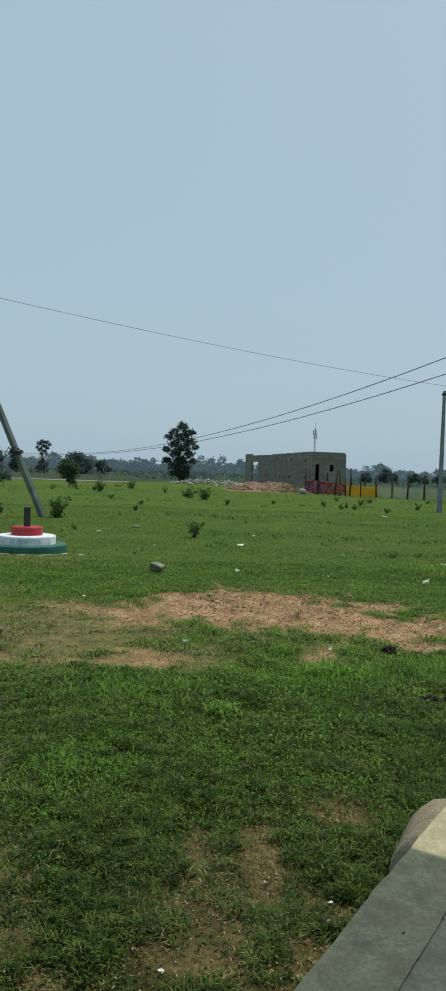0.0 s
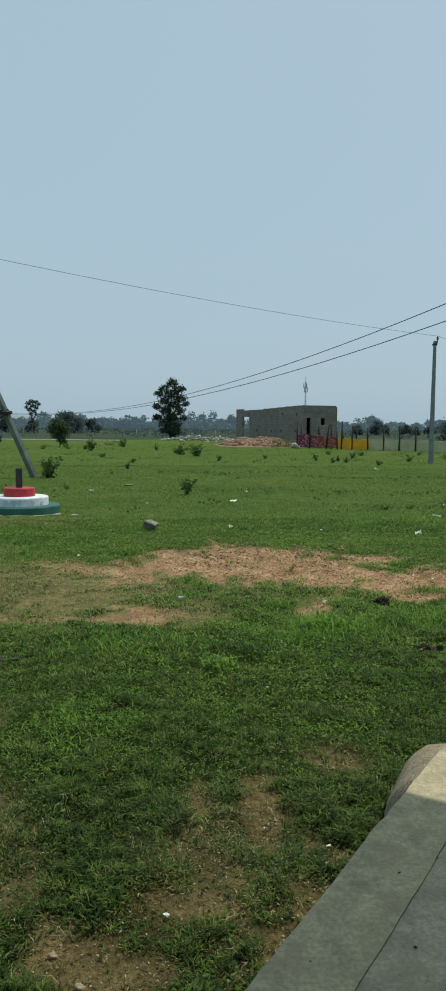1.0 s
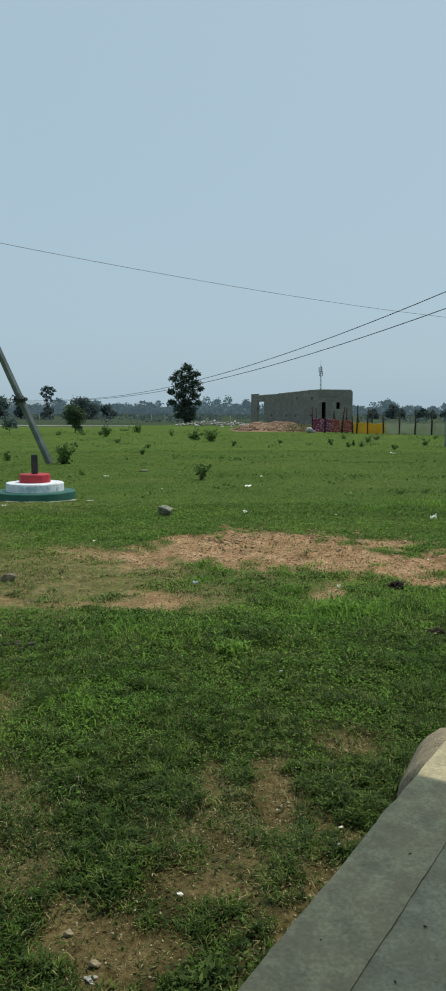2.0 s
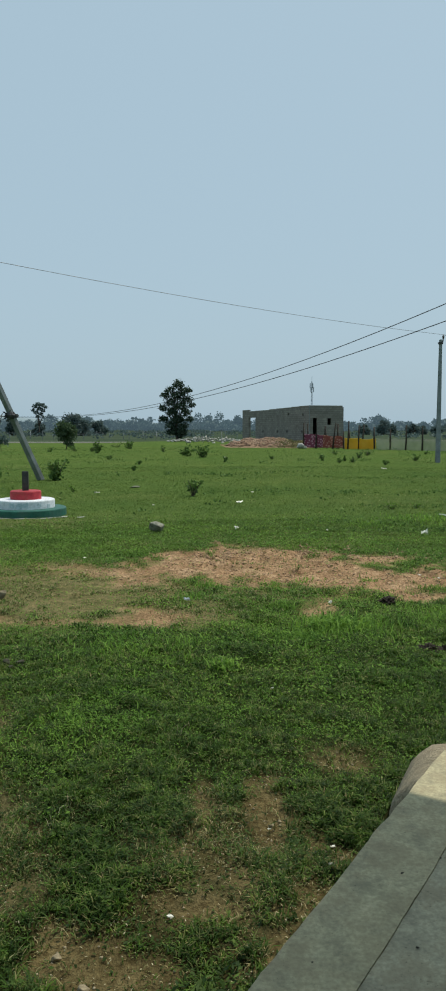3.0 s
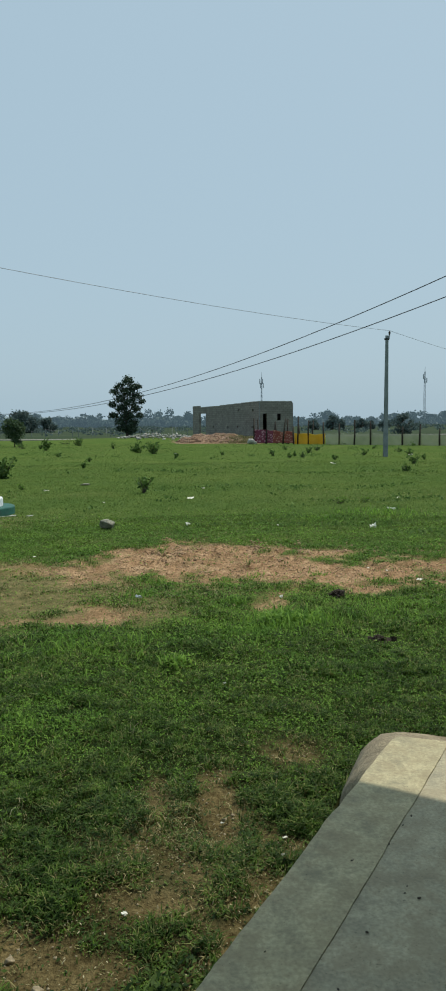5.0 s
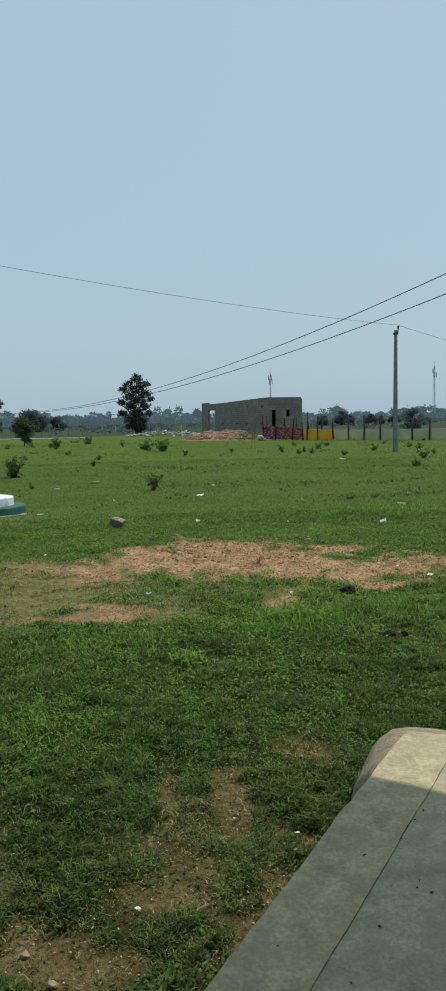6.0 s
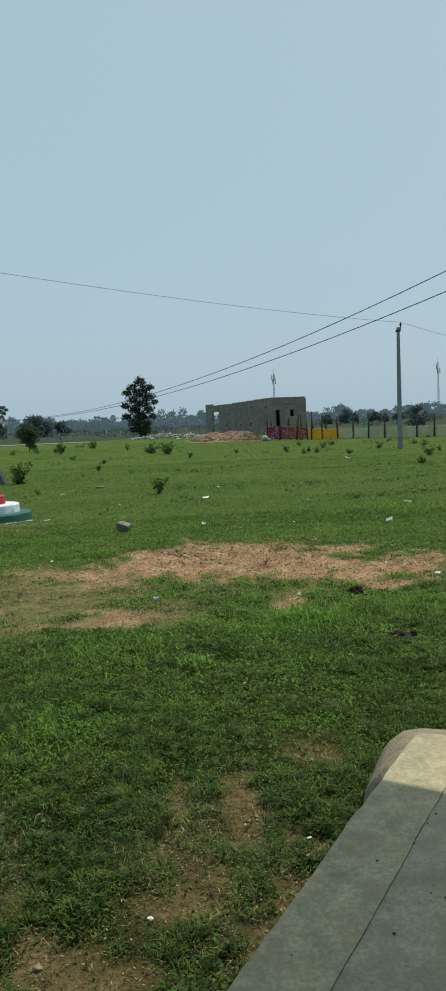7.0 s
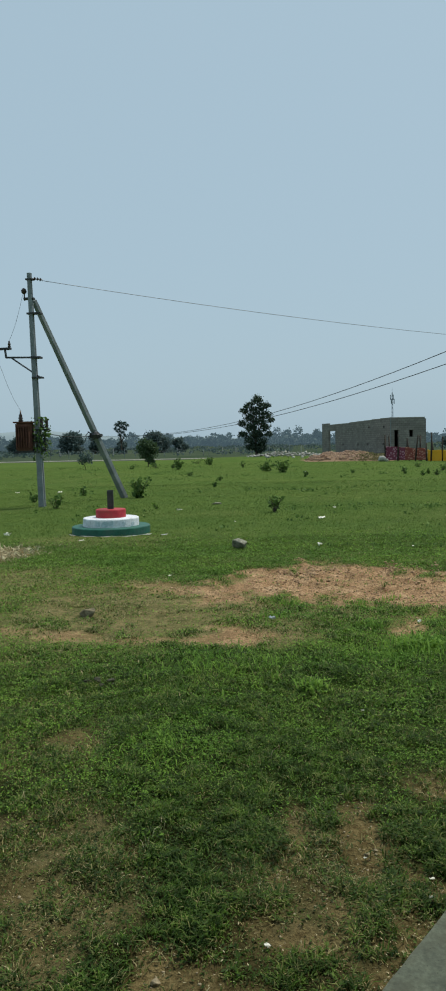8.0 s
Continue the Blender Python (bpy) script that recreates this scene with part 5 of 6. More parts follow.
def build_creeper():
    rng = np.random.default_rng(5)
    n = 460
    a, z = rng.uniform(0, 6.3, n), np.clip(rng.normal(2.15, 0.3, n), 1.4, 2.75)
    r = rng.uniform(0.08, 0.30, n)
    v, f = leaf_cloud(rng, np.stack([-8.98 + r * np.cos(a), 22.45 + r * np.sin(a), z], 1), 0.06, 1.5)
    tagged(raw("creeper", v, f, M_SHRUB), "dark leafy creeper tangled round the transformer pole", "creeper")


build_creeper()


# ---- stones, dung and litter ----
def build_lump(name, at, size, mat, label, category, seed):
    """A broken stone: the hull of points strewn round a flattened ball, its edges a little worn."""
    rng = random.Random(seed)
    bm = bmesh.new()
    for _ in range(15):
        p = Vector((rng.gauss(0, 1), rng.gauss(0, 1), rng.gauss(0, 1))).normalized() * rng.uniform(0.85, 1.1)
        bm.verts.new((p.x * size[0] / 2, p.y * size[1] / 2, min(0.75, max(-0.6, p.z)) * size[2] * 0.7))
    bmesh.ops.convex_hull(bm, input=bm.verts[:])
    bmesh.ops.delete(bm, geom=[v for v in bm.verts if not v.link_faces], context="VERTS")
    bmesh.ops.dissolve_limit(bm, angle_limit=radians(9), verts=bm.verts[:], edges=bm.edges[:])
    bmesh.ops.bevel(bm, geom=bm.edges[:], offset=min(size) * 0.05, segments=1, affect="EDGES")
    ob = part(name, bm, mat)
    z = float(height_at(at[0], at[1]))
    ob.matrix_basis = pose(at[0], at[1], z + size[2] * 0.40, rng.uniform(-6, 6), rng.uniform(-6, 6), (seed * 37) % 50 - 25)
    return tagged(ob, label, category)


build_lump("stone", (-1.74, 13.05), (0.31, 0.26, 0.20), M_STONE, "grey angular stone lying in the grass", "stone", 9)
build_lump("stone", (-2.76, 7.95), (0.19, 0.17, 0.11), M_BROWNSTONE, "flat-topped brownish grey stone in thin grass", "stone", 2)
build_lump("stone", (-3.7, 22.9), (0.34, 0.14, 0.08), M_STONE, "low flat stone sunk in the grass", "stone", 5)
build_lump("stone", (3.75, 67.3), (0.75, 0.6, 0.55), M_PALE, "pale rubble lump at the end of the cloth fence", "stone", 11)
build_lump("stone", (4.1, 67.0), (0.45, 0.4, 0.3), M_PALE, "small pale rubble lump beside the cloth fence", "stone", 12)
build_lump("pebble", (-0.69, 2.46), (0.04, 0.032, 0.026), M_PEBBLE, "small pebble on bare earth", "pebble", 3)
for dx, dy, w in ((0, 0, 0.034), (0.012, 0.012, 0.022), (-0.016, 0.004, 0.02), (0.006, -0.012, 0.018)):
    build_lump("plaster_crumb", (-0.56 + dx, 2.235 + dy), (w, w * 0.8, w * 0.6), M_PALE, "whitish broken plaster crumb on bare earth", "crumb", int(w * 1000 + 7))
for dx, dy, w in ((0, 0, 0.040), (0.04, 0.03, 0.022), (-0.03, 0.05, 0.016)):
    build_lump("pebble", (0.06 + dx, 3.33 + dy), (w, w * 0.8, w * 0.5), M_PEBBLE, "tan pebble on bare earth", "pebble", int(w * 1000 + 3))
build_lump("pebble", (-0.56, 2.30), (0.045, 0.035, 0.024), M_PEBBLE, "small pebble on bare earth", "pebble", 7)


def build_clods():
    rng = np.random.default_rng(31)

    def spot():
        while True:
            a, b = rng.uniform(-2.2, 4.6), rng.uniform(7.9, 11.9)
            if float(bare_at(a, b)) > rng.uniform(0.3, 0.9):
                return a, b, float(height_at(a, b)) + 0.004

    v, f = chunks(rng, 2200, spot, 0.010, 0.5)
    v2, f2 = chunks(rng, 160, spot, 0.018, 0.4)
    v3, f3 = chunks(rng, 800, lambda: (lambda a: (a, 10.75 + 0.25 * math.sin(a * 1.7) + rng.normal(0, 0.30), float(height_at(a, 10.8)) + 0.004))(rng.uniform(-0.9, 3.6)), 0.015, 0.6)
    f = np.concatenate([f, f2 + len(v), f3 + len(v) + len(v2)])
    v = np.concatenate([v, v2, v3])
    tagged(raw("earth_clods", v, f, M_CLOD), "loose clods on the bare sandy earth", "clods", kind="stuff")

    def near():
        while True:
            a, b = rng.uniform(-1.7, 0.6), rng.uniform(1.9, 4.6)
            if float(bare_at(a, b)) > 0.4:
                return a, b, float(height_at(a, b)) + 0.001

    v, f = chunks(rng, 260, near, 0.0045, 0.8)
    tagged(raw("soil_crumbs", v, f, M_PEBBLE), "fine crumbs on dark bare soil", "crumbs", kind="stuff")


M_SOILCLOD = worn("dark_earth_clod", (0.03, 0.03, 0.02), (0.11, 0.105, 0.07), 14, 70, 0.95, 0.8, 0.01)
M_CLOD = worn("soil_clods", (0.26, 0.165, 0.095), (0.44, 0.30, 0.185), 3, 60, 0.95, 0.6, 0.01)
build_clods()


def build_dung(at, wide, high, seed):
    """A crusted, crumbled pat: a flattened ball broken up by noise."""
    bm = bmesh.new()
    bmesh.ops.create_icosphere(bm, subdivisions=5, radius=1.0)
    for v in bm.verts:
        d = v.co.normalized()
        q = Vector((d.x * 1.4, d.y * 1.4, d.z)) + Vector((seed * 3.1, 0, 0))
        r = 0.75 + 0.45 * noise.noise(q * 1.6) + 0.30 * noise.noise(q * 4.5) + 0.22 * noise.noise(q * 11)
        v.co = Vector((d.x * r * wide / 2, d.y * r * wide * 0.4, d.z * r * high))
    ob = tagged(part("dung_pat", bm, M_DUNG), "dark crumbled dung on the grass", "dung")
    ob.matrix_basis = pose(at[0], at[1], float(height_at(*at)) + high * 0.3, 0, 0, seed * 67)


build_dung((1.32, 7.72), 0.23, 0.055, 1)
for dx, dy, s in ((0, 0, 0.10), (0.09, 0.02, 0.085), (-0.08, -0.02, 0.08), (0.04, -0.07, 0.06), (0.13, -0.05, 0.05)):
    build_lump("earth_clod", (-1.88 + dx, 5.57 + dy), (s * 0.9, s * 0.75, s * 0.5), M_SOILCLOD, "dark grey earth clod lying in the grass", "clod", int(100 * s + 50 * dx + 20))
build_dung((1.36, 6.06), 0.22, 0.05, 3)
build_dung((1.50, 6.10), 0.06, 0.05, 5)
build_dung((2.52, 7.75), 0.2, 0.06, 4)


def build_litter(name, at, size, mat, label, seed, high=0.03):
    """A crumpled bit of sheet lying in the grass."""
    bm = bmesh.new()
    n = 5
    g = [[None] * n for _ in range(n)]
    for i in range(n):
        for j in range(n):
            p = Vector(((i / (n - 1) - 0.5) * size[0], (j / (n - 1) - 0.5) * size[1], 0))
            p += Vector((0.15 * size[0], 0.15 * size[1], high)) * noise.noise(Vector((i * 0.9, j * 0.9, seed))) * 1.2
            p.z += high * (0.6 + 0.6 * noise.noise(Vector((i * 0.7, j * 0.7, seed + 5))))
            g[i][j] = bm.verts.new(p)
    for i in range(n - 1):
        for j in range(n - 1):
            bm.faces.new((g[i][j], g[i + 1][j], g[i + 1][j + 1], g[i][j + 1]))
    ret = bmesh.ops.extrude_face_region(bm, geom=bm.faces[:])
    bmesh.ops.translate(bm, vec=(0, 0, 0.003), verts=[e for e in ret["geom"] if isinstance(e, bmesh.types.BMVert)])
    ob = part(name, bm, mat)
    ob.matrix_basis = pose(at[0], at[1], float(height_at(at[0], at[1])) + (0.035 if at[1] > 4 else 0.012), 0, 0, seed * 53)
    return tagged(ob, label, "litter", group="litter in the grass")


build_litter("crushed_cup", (2.72, 12.55), (0.085, 0.085), M_PLASTIC, "white crushed plastic cup in the grass", 41, 0.09)
build_litter("crushed_cup", (-0.36, 13.2), (0.07, 0.06), M_PLASTIC, "white plastic cup in the grass", 43, 0.05)
LITTER = ((-0.43, 17.9, 0.26, 0.10), (-0.14, 20.8, 0.18, 0.12), (3.69, 15.35, 0.22, 0.08), (2.37, 8.46, 0.08, 0.09), (0.72, 7.55, 0.085, 0.05), (-0.32, 2.65, 0.03, 0.025), (0.30, 3.02, 0.035, 0.012), (4.4, 17.6, 0.1, 0.08),
          (-2.4, 17.5, 0.08, 0.06), (-7.0, 15.4, 0.14, 0.1), (0.1, 5.1, 0.025, 0.02), (1.2, 13.2, 0.06, 0.05), (0.05, 3.28, 0.02, 0.015), (0.32, 3.17, 0.028, 0.016), (-2.0, 46.0, 0.3, 0.2), (5.4, 33.0, 0.3, 0.2), (11.0, 41.5, 0.3, 0.25), (-4.9, 14.0, 0.12, 0.08), (1.9, 9.0, 0.05, 0.04), (2.1, 8.9, 0.04, 0.03), (-12.9, 29.5, 0.25, 0.2), (-11.1, 29.5, 0.4, 0.12), (-6.9, 15.1, 0.3, 0.06), (-4.33, 20.45, 0.22, 0.12), (-2.34, 10.2, 0.06, 0.05))
for k, (x, y, a, b) in enumerate(LITTER):
    build_litter("paper_scrap", (x, y), (a * 0.75, b * 0.6), M_PLASTIC, "crumpled white scrap in the grass", k + 1, min(0.04, a * 0.2))
build_litter("wrapper", (-0.72, 7.64), (0.06, 0.045), M_BLUE, "bluish crumpled wrapper in the grass", 31, 0.03)


# ---- far masts ----
def build_mast(name, at, high, wide, panels, label):
    top = base(name, at)
    tagged(top, label, "mast")
    bm = bmesh.new()
    legs = []
    for k in range(3):
        a = 2 * math.pi * k / 3 + 0.4
        legs.append((Vector((wide * math.cos(a), wide * math.sin(a), -1)), Vector((wide * 0.3 * math.cos(a), wide * 0.3 * math.sin(a), high))))
        tube(bm, list(legs[-1]), 0.085, 5)
    part("legs", bm, M_GALV, top)
    bm = bmesh.new()
    n = int(high / 2.2)
    for k in range(n):
        for i in range(3):
            a, b = legs[i], legs[(i + 1) % 3]
            tube(bm, [a[0].lerp(a[1], k / n), b[0].lerp(b[1], (k + 1) / n)], 0.045, 4)
    part("bracing", bm, M_GALV, top)
    for k in range(panels):
        a = 2 * math.pi * k / panels
        bm = bmesh.new()
        r = wide * 0.35 + 0.7
        box(bm, (r * math.cos(a) - 0.22, r * math.sin(a) - 0.22, high - 6.0 + 2.2 * (k % 2)), (r * math.cos(a) + 0.22, r * math.sin(a) + 0.22, high - 3.4 + 2.2 * (k % 2)), 0.05)
        beam(bm, (0, 0, high - 4.5 + 2.2 * (k % 2)), (r * math.cos(a), r * math.sin(a), high - 4.5 + 2.2 * (k % 2)), 0.1)
        part("antenna_panel", bm, M_GALV, top)
    bm = bmesh.new()
    tube(bm, [(0, 0, high - 0.5), (0, 0, high + 2.5)], 0.08, 5)
    part("spike", bm, M_GALV, top)


build_mast("telecom_mast", (29.3, 420.0, 0), 27.0, 0.7, 6, "slender grey telecom mast beyond the house")
build_mast("telecom_tower", (118.5, 420.0, 0), 29.0, 0.95, 3, "grey lattice telecom tower on the horizon")


# ---- parked truck behind the house ----
M_CAB = worn("faded_cab_paint", (0.09, 0.075, 0.07), (0.20, 0.17, 0.16), 3, 30, 0.6)
M_TRUCK = worn("truck_body_paint", (0.16, 0.07, 0.05), (0.26, 0.14, 0.10), 2, 30, 0.8)
M_GLASS = worn("dusty_glass", (0.05, 0.06, 0.065), (0.10, 0.11, 0.11), 3, 30, 0.15)
M_RUBBER = worn("tyre_rubber", (0.015, 0.015, 0.015), (0.04, 0.038, 0.035), 8, 60, 0.9)


def build_truck():
    at = (5.2, 126.0)
    top = base("truck", (*at, float(height_at(*at))), -15)
    tagged(top, "old brown lorry with a slatted load body on the road", "truck")
    bm = bmesh.new()
    box(bm, (-1.15, -1.9, 0.75), (1.15, -0.1, 2.75), 0.12)
    part("cab", bm, M_CAB, top, "faded brown lorry cab")
    bm = bmesh.new()
    box(bm, (-1.12, -1.7, 2.75), (1.12, -0.15, 3.02), 0.12)
    part("roof_rack", bm, M_CAB, top, "rounded rack on the cab roof")
    bm = bmesh.new()
    box(bm, (-0.98, -1.93, 1.75), (0.98, -1.90, 2.5), 0.01)
    part("windscreen", bm, M_GLASS, top)
    for x in (-1.17, 1.15):
        bm = bmesh.new()
        box(bm, (x, -1.5, 1.75), (x + 0.02, -0.5, 2.45), 0.005)
        part("side_window", bm, M_GLASS, top)
    bm = bmesh.new()
    box(bm, (-1.2, 0.1, 0.95), (1.2, 6.0, 1.1), 0.02)
    for k in range(12):
        for x in (-1.2, 1.14):
            box(bm, (x, 0.1 + 0.52 * k, 1.1), (x + 0.06, 0.2 + 0.52 * k, 2.35), 0)
    for z in (1.25, 1.6, 1.95, 2.25):
        for x in (-1.17, 1.14):
            box(bm, (x, 0.1, z), (x + 0.03, 6.0, z + 0.22), 0)
        box(bm, (-1.15, 5.95, z), (1.15, 5.98, z + 0.22), 0)
        box(bm, (-1.15, 0.1, z), (1.15, 0.13, z + 0.22), 0)
    part("load_body", bm, M_TRUCK, top, "slatted brown load body")
    bm = bmesh.new()
    box(bm, (-0.5, -1.6, 0.6), (0.5, 5.8, 0.8), 0.02)
    box(bm, (-1.1, -2.05, 0.55), (1.1, -1.9, 0.85), 0.03)
    part("chassis", bm, M_STEEL, top)
    for x in (-1.0, 1.0):
        for y in (-1.2, 3.6, 4.7):
            bm = bmesh.new()
            tube(bm, [(x - 0.14, y, 0.5), (x - 0.1, y, 0.5), (x + 0.1, y, 0.5), (x + 0.14, y, 0.5)], [0.42, 0.5, 0.5, 0.42], 20)
            wheel = part("wheel", bm, M_RUBBER, top)
            bm = bmesh.new()
            tube(bm, [(x - 0.155, y, 0.5), (x + 0.155, y, 0.5)], 0.24, 14)
            part("rim", bm, M_STEEL, wheel)


build_truck()


# ---- grass ----
def meadow_points(rng, n, near, far):
    """Places spread over the wedge of meadow before the platform, thinning with distance."""
    d = near + (far - near) * rng.uniform(0, 1, n)
    az = np.radians(rng.uniform(-30, 23, n))
    x, y = d * np.sin(az), d * np.cos(az)
    a, b = x * AHEAD.x + y * AHEAD.y, x * ASIDE.x + y * ASIDE.y
    clear = ~((b > -1.02) & (a < 3.75)) & ~((b > -1.22) & (a > 3.15) & (a < 4.1)) & ~((b > -1.0) & (a < 4.2)) & (np.hypot(x + 4.85, y - 15.80) > 0.86)
    clear &= (bare_at(x, y) + rng.normal(0, 0.25, n) < 0.5) | (rng.uniform(0, 1, n) < np.where(y < 5, 0.07, 0.018))
    return x[clear], y[clear]


def blades(rng, x, y, high, wide, bend=0.9, way=None, bits=3):
    """Bent, tapering blades of three triangles each, or of one where bits is 1."""
    n = len(x)
    z = height_at(x, y) - 0.005
    a = rng.uniform(0, 2 * np.pi, n) if way is None else way
    h = high * rng.uniform(0.4, 1.25, n)
    lean = bend * h * rng.uniform(0.2, 1.5, n)
    w = wide * rng.uniform(0.6, 1.3, n) / 2
    dx, dy = np.cos(a), np.sin(a)
    t = a + rng.uniform(1.0, 2.1, n)
    side = np.stack([np.cos(t) * w, np.sin(t) * w, np.zeros(n)], 1)
    foot = np.stack([x, y, z], 1)
    tip = foot + np.stack([dx * lean, dy * lean, h * rng.uniform(0.75, 1.0, n)], 1)
    if bits == 1:
        v = np.stack([foot - side, foot + side, tip], 1).reshape(-1, 3)
        return v, np.arange(3 * n).reshape(n, 3)
    mid = foot + np.stack([dx * lean * 0.38, dy * lean * 0.38, h * 0.72], 1)
    v = np.stack([foot - side, foot + side, mid + side * 0.85, mid - side * 0.85, tip], 1).reshape(-1, 3)
    k = np.arange(n)[:, None] * 5
    return v, np.concatenate([k + np.array([[0, 1, 2]]), k + np.array([[0, 2, 3]]), k + np.array([[3, 2, 4]])])


def flat_leaves(rng, c, size):
    """Small pointed leaves that lie open to the sky, each a little tilted."""
    n = len(c)
    a = rng.uniform(0, 2 * np.pi, n)
    tilt, tip = rng.normal(0, 0.45, n), rng.normal(0.1, 0.45, n)
    long_ = np.stack([np.cos(a), np.sin(a), tip], 1)
    side = np.stack([-np.sin(a), np.cos(a), tilt], 1)
    s = size * rng.uniform(0.55, 1.45, (n, 1))
    v = np.stack([c - long_ * s, c + side * s * 0.4, c + long_ * s, c - side * s * 0.4], 1).reshape(-1, 3)
    return v, np.arange(4 * n).reshape(n, 4)


def gather(pieces):
    """Joins (verts, faces) pairs into one."""
    vs, fs, o = [], [], 0
    for v, f in pieces:
        vs.append(v)
        fs.append(f + o)
        o += len(v)
    return np.concatenate(vs), np.concatenate(fs)


def lush_at(x, y):
    return np.clip((cloudy(x, y, 1.1, 55) * 0.4 + cloudy(x, y, 4.5, 61) * 0.6 - 0.36) / 0.28, 0, 1)


def build_grass():
    rng = np.random.default_rng(77)
    green, sward, dry = [], [], []
    for n, near, far, high, wide in ((230000, 1.9, 6.0, 0.038, 0.0046), (360000, 5.0, 15.0, 0.038, 0.0082), (230000, 13.5, 36.0, 0.045, 0.015), (80000, 34.0, 75.0, 0.05, 0.032)):
        x, y = meadow_points(rng, n, near, far)
        way = rng.uniform(0, 2 * np.pi, len(x))
        if far < 16:
            # blades stand in small tufts and lean outwards
            cx, cy = meadow_points(rng, n // 14, near, far)
            pick, r = rng.integers(0, len(cx), len(x)), 0.006 + 0.0015 * far
            tuft = rng.uniform(0, 1, len(x)) < 0.75
            ox, oy = rng.normal(0, r, len(x)), rng.normal(0, r, len(x))
            x, y = np.where(tuft, cx[pick] + ox, x), np.where(tuft, cy[pick] + oy, y)
            way = np.where(tuft, np.arctan2(oy, ox) + rng.normal(0, 0.7, len(x)), way)
            out = (x * ASIDE.x + y * ASIDE.y < -1.02) | (x * AHEAD.x + y * AHEAD.y > 3.75)
            x, y, way = x[out], y[out], way[out]
        lush = lush_at(x, y)
        keep = rng.uniform(0, 1, len(x)) < 0.75 + 0.25 * lush
        x, y, lush, way = x[keep], y[keep], lush[keep], way[keep]
        straw = rng.uniform(0, 1, len(x)) < (0.065 if far < 7 else 0.022 if far < 16 else 0.012) + 0.70 * dry_at(x, y) + 0.5 * bare_at(x, y)
        scale = high * (0.75 + 0.4 * lush) * np.where(straw, 0.8, 1.0) * (1 - 0.45 * dry_at(x, y))
        if far < 16:
            calm = np.clip((np.hypot(x, y) - 8) / 4, 0, 1)
            scale = scale * (0.5 + 0.4 * calm + (0.9 - 0.7 * calm) * np.clip((cloudy(x, y, 8.0 if far < 7 else 4.5, 91) - 0.40) / 0.2, 0, 1))
        # beyond ten metres the sward grows even
        even = rng.uniform(8.0, 12.0, len(x)) < np.hypot(x, y)
        for pick, store in ((~straw & ~even, green), (~straw & even, sward), (straw, dry)):
            if not pick.any():
                continue
            store.append(blades(rng, x[pick], y[pick], scale[pick], wide, 1.25 if far < 16 else 1.5, way[pick], 3 if far < 16 else 1))
    tagged(raw("grass", *gather(green), M_GRASS), "short uneven green meadow grass", "grass", kind="stuff")
    tagged(raw("far_grass", *gather(sward), M_SWARD), "short even green grass across the open meadow", "grass", kind="stuff")
    tagged(raw("dry_grass", *gather(dry), M_DRYGRASS), "yellowed dry grass between the green", "grass", kind="stuff")
    # small flat herb leaves mixed into the grass
    x, y = meadow_points(rng, 240000, 1.9, 6.6)
    lush, heap = lush_at(x, y), np.clip((cloudy(x, y, 8.0, 91) - 0.40) / 0.2, 0, 1)
    keep = (rng.uniform(0, 1, len(x)) < (0.4 + 0.6 * lush) * (0.35 + 0.65 * heap)) & (rng.uniform(0, 1, len(x)) > 0.8 * dry_at(x, y))
    x, y, lush, heap = x[keep], y[keep], lush[keep], heap[keep]
    z = height_at(x, y) + 0.004 + 0.046 * rng.uniform(0.1, 1, len(x)) * (0.25 + 0.75 * lush) * (0.3 + 1.0 * heap)
    herbs = [flat_leaves(rng, np.stack([x, y, z], 1), 0.0086)]
    # a patch of broad dark leaves at the platform's foot
    for cx, cy, r, n in ((-0.18, 2.21, 0.05, 70), (-0.10, 2.30, 0.04, 45), (-0.26, 2.17, 0.04, 40)):
        herbs.append(flat_leaves(rng, np.stack([cx + rng.normal(0, r, n), cy + rng.normal(0, r, n), rng.uniform(0.02, 0.075, n)], 1), 0.013))
    tagged(raw("ground_weeds", *gather(herbs), M_CLOVER), "low broad-leaved weeds creeping in the grass", "weeds", kind="stuff")
    x, y = meadow_points(rng, 430000, 3.6, 16.0)
    d, lush = np.hypot(x, y), lush_at(x, y)
    keep = (rng.uniform(0, 1, len(x)) < 0.25 + 0.75 * lush) & (rng.uniform(0, 1, len(x)) > 0.85 * dry_at(x, y)) & (rng.uniform(0, 1, len(x)) < np.clip((d - 3.4) / 1.2, 0, 1) * np.clip((16.2 - d) / 6.5, 0, 1))
    x, y, lush = x[keep], y[keep], lush[keep]
    v, f = flat_leaves(rng, np.stack([x, y, height_at(x, y) + 0.010 + 0.030 * rng.uniform(0.2, 1, len(x)) * (0.3 + 0.7 * lush)], 1), 0.0040 + 0.0009 * np.hypot(x, y)[:, None])
    tagged(raw("bright_weeds", v, f, M_HERB), "green low weeds spreading in the meadow", "weeds", kind="stuff")
    tufts, broad = [], []
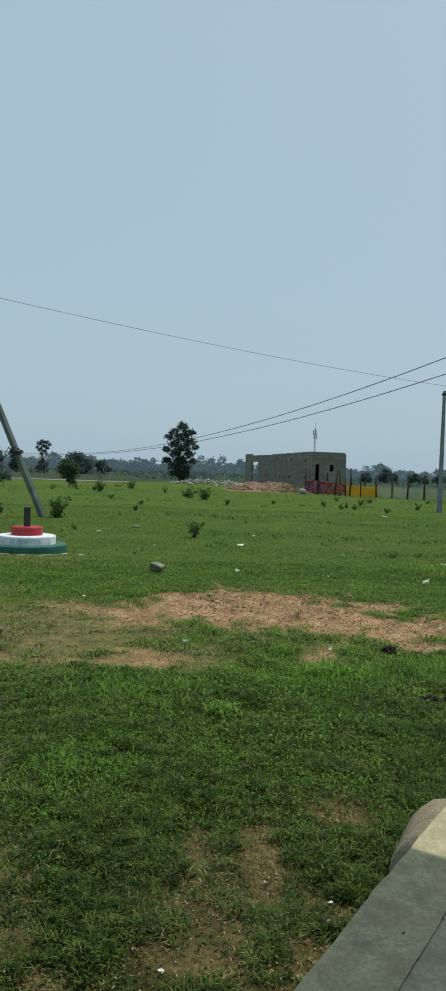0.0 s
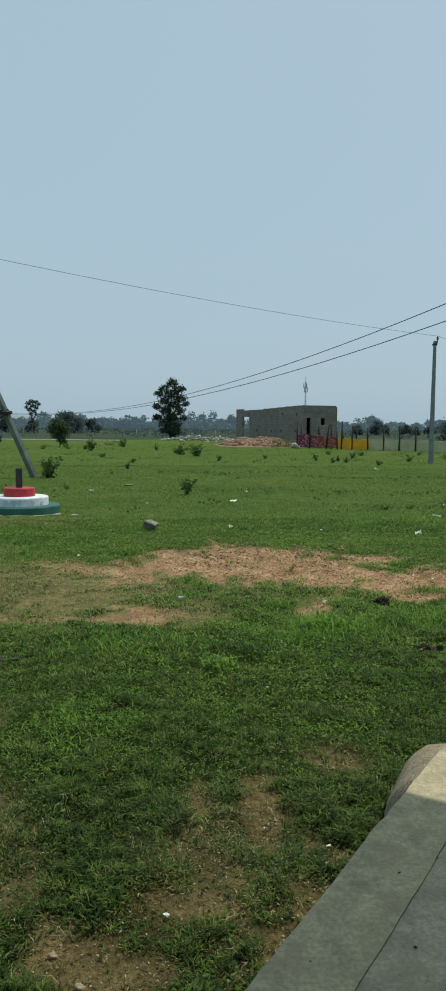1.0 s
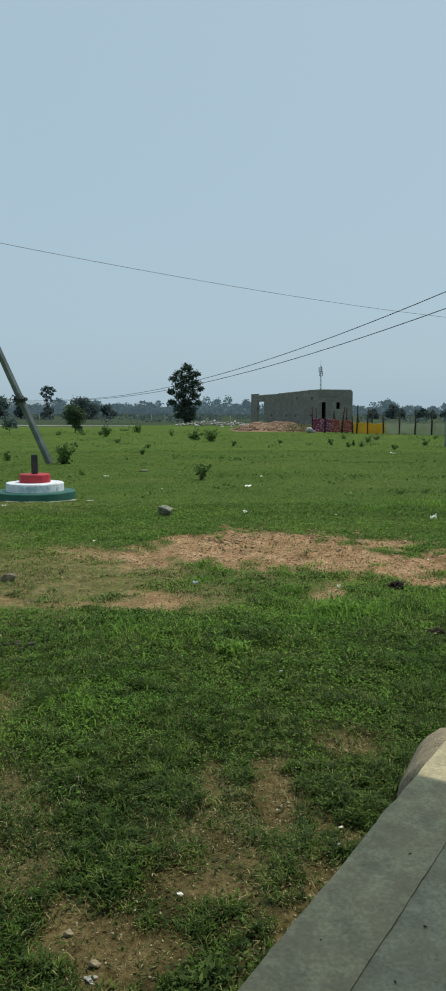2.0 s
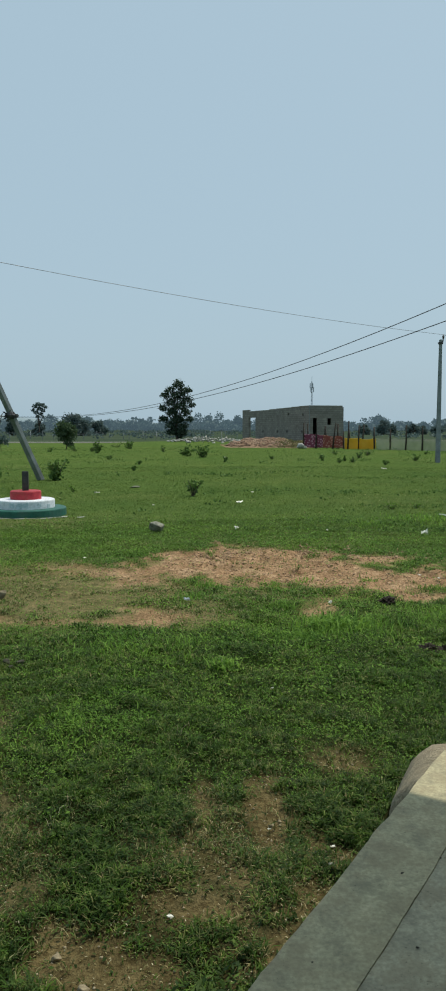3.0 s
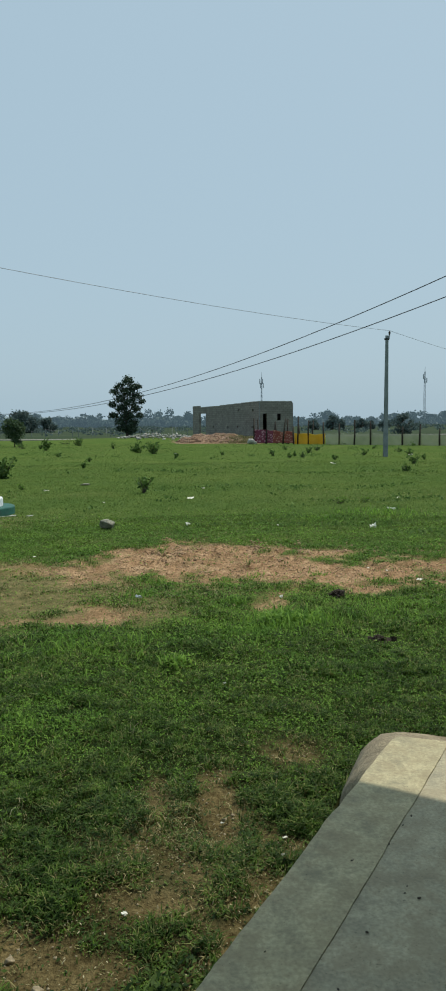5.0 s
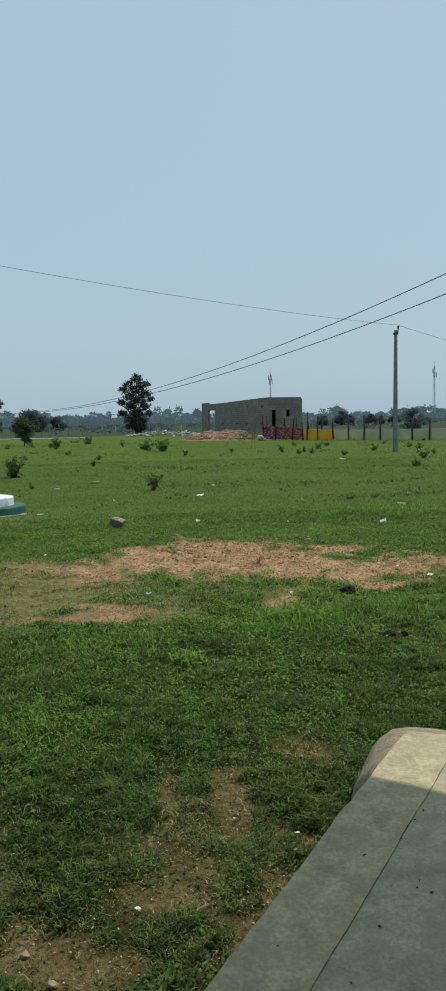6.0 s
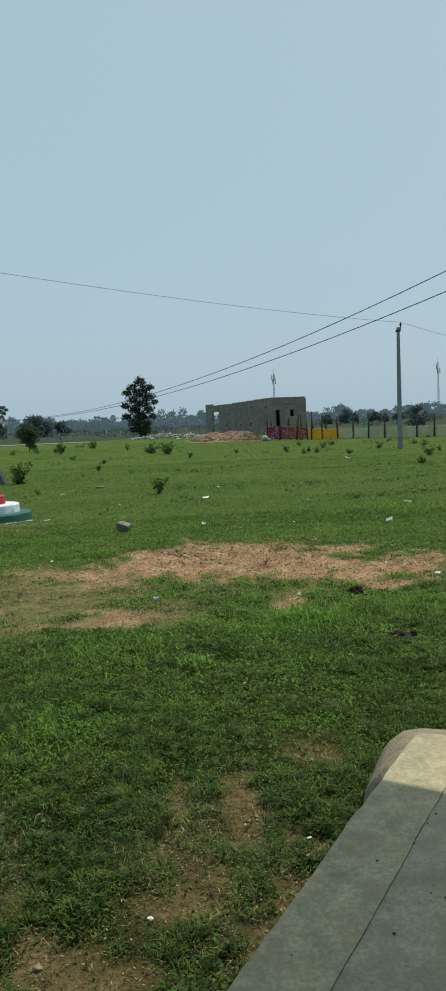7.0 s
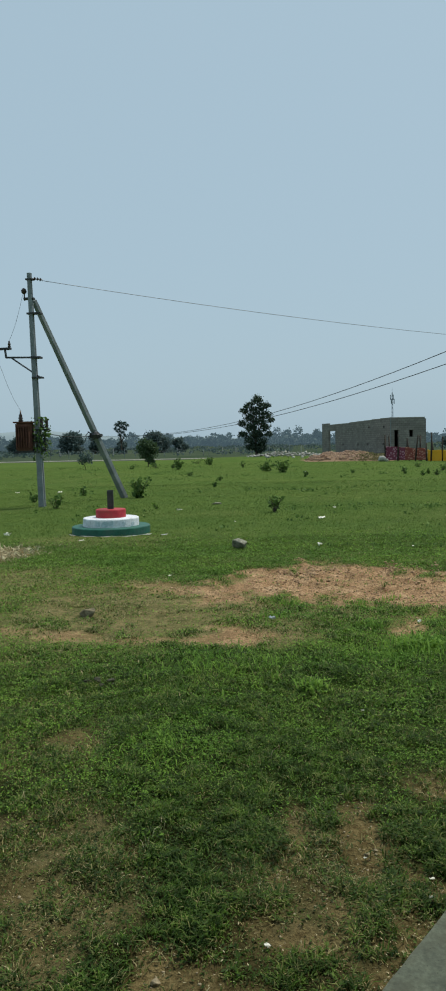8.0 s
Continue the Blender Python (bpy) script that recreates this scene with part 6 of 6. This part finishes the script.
    for cx, cy, r, n, h in ((0.42, 6.35, 0.30, 500, 0.12), (0.66, 6.75, 0.28, 420, 0.17), (0.95, 6.7, 0.4, 400, 0.12), (-0.24, 5.55, 0.10, 110, 0.15), (-0.92, 6.0, 0.55, 600, 0.12), (1.7, 7.0, 0.6, 450, 0.11), (0.26, 7.5, 0.14, 120, 0.12), (2.0, 14.2, 0.5, 250, 0.14),
                            (-1.1, 4.4, 0.5, 350, 0.10), (-0.6, 8.6, 0.12, 90, 0.14), (-0.75, 7.9, 0.2, 130, 0.11), (3.3, 14.8, 0.9, 400, 0.15), (0.2, 8.6, 0.10, 40, 0.1), (1.3, 8.9, 0.16, 70, 0.09), (0.55, 9.0, 0.10, 50, 0.08), (2.0, 8.5, 0.15, 80, 0.09)):
        ox, oy = rng.normal(0, r * 0.5, n), rng.normal(0, r * 0.5, n)
        tufts.append(blades(rng, cx + ox, cy + oy, np.full(n, h * 0.6), 0.016 if h > 0.14 else 0.009, 1.1))
    tagged(raw("grass_tufts", *gather(tufts), M_WEED), "brighter tufts of taller grass", "grass", kind="stuff")
    for cx, cy, r, n, size, h in ((0.40, 6.3, 0.16, 170, 0.017, 0.09), (0.67, 6.7, 0.18, 170, 0.018, 0.11), (-0.24, 5.5, 0.06, 55, 0.016, 0.10), (-1.05, 4.05, 0.07, 50, 0.011, 0.06), (0.26, 7.55, 0.07, 50, 0.015, 0.09), (0.58, 5.57, 0.08, 70, 0.012, 0.06), (-0.94, 3.36, 0.045, 60, 0.009, 0.06), (1.9, 7.1, 0.3, 130, 0.016, 0.08), (0.25, 5.3, 0.35, 420, 0.012, 0.07), (0.62, 6.0, 0.40, 420, 0.013, 0.08), (-0.45, 6.2, 0.30, 220, 0.013, 0.08)):
        broad.append(flat_leaves(rng, np.stack([cx + rng.normal(0, r, n), cy + rng.normal(0, r, n), rng.uniform(0.03, h, n)], 1), size))
    tagged(raw("leafy_weeds", *gather(broad), M_WEED), "light green broad-leaved weeds among the grass", "weeds", kind="stuff")
    # straw bits on the earth along the platform and between the thin grass
    n = 360
    a, b = rng.uniform(1.7, 2.95, n), -1.16 + rng.normal(0, 0.06, n)
    p = np.stack([AHEAD.x * a + ASIDE.x * b, AHEAD.y * a + ASIDE.y * b], 1)[b < -1.03]
    p = np.concatenate([p, np.stack([rng.normal(-0.17, 0.16, 90), rng.normal(3.2, 0.32, 90)], 1), np.stack([rng.normal(-0.45, 0.2, 60), rng.normal(2.5, 0.16, 60)], 1), np.stack([rng.normal(-1.2, 0.25, 90), rng.normal(2.9, 0.3, 90)], 1)])
    v, f = flat_leaves(rng, np.stack([p[:, 0], p[:, 1], height_at(p[:, 0], p[:, 1]) + rng.uniform(0.003, 0.014, len(p))], 1), 0.0052)
    tagged(raw("straw_bits", v, f, M_STRAW), "pale straw bits on the bare earth", "straw", kind="stuff")
    # pale seed stalks
    sx, sy = [], []
    for cx, cy, n in ((-0.90, 3.42, 7), (-0.93, 3.25, 5), (-0.28, 5.6, 4), (-1.6, 3.6, 5), (-0.45, 4.3, 5), (0.7, 6.5, 6)):
        sx.extend(cx + rng.normal(0, 0.03, n))
        sy.extend(cy + rng.normal(0, 0.03, n))
    v, f = blades(rng, np.array(sx), np.array(sy), 0.075, 0.0035, 0.7)
    tagged(raw("seed_stalks", v, f, M_STRAW), "pale dry seed stalks above the grass", "grass", kind="stuff")


build_grass()


def build_specks():
    """Dry leaf bits lying on the platform."""
    rng = random.Random(14)
    spots = [(2.334, -0.618), (2.294, -0.614), (2.289, -0.568), (2.056, -0.661), (1.84, -0.888), (2.39, -0.823), (1.80, -0.655), (2.78, -0.725), (2.70, -0.735), (2.55, -0.742)] + [(rng.uniform(1.7, 3.3), rng.uniform(-0.6, 0.4)) for _ in range(6)]
    for a, b in spots:
        bm = bmesh.new()
        s = rng.uniform(0.004, 0.009)
        pts = [Vector((s * math.cos(k) * rng.uniform(0.6, 1.3), 0.5 * s * math.sin(k) * rng.uniform(0.6, 1.3), 0)) for k in (0, 1, 2, 3, 4, 5)]
        low, high = [bm.verts.new(p) for p in pts], [bm.verts.new(p + Vector((0, 0, 0.002 + 0.12 * abs(p.x)))) for p in pts]
        for k in range(6):
            bm.faces.new((low[k], low[(k + 1) % 6], high[(k + 1) % 6], high[k]))
        bm.faces.new(high)
        bm.faces.new(low[::-1])
        ob = tagged(part("leaf_scrap", bm, M_DUNG), "dark dry leaf scrap on the concrete", "leaf scrap", group="scraps on the platform")
        ob.matrix_basis = pose(*site(a, b, 0.3025), 0, 0, rng.uniform(0, 180))


build_specks()
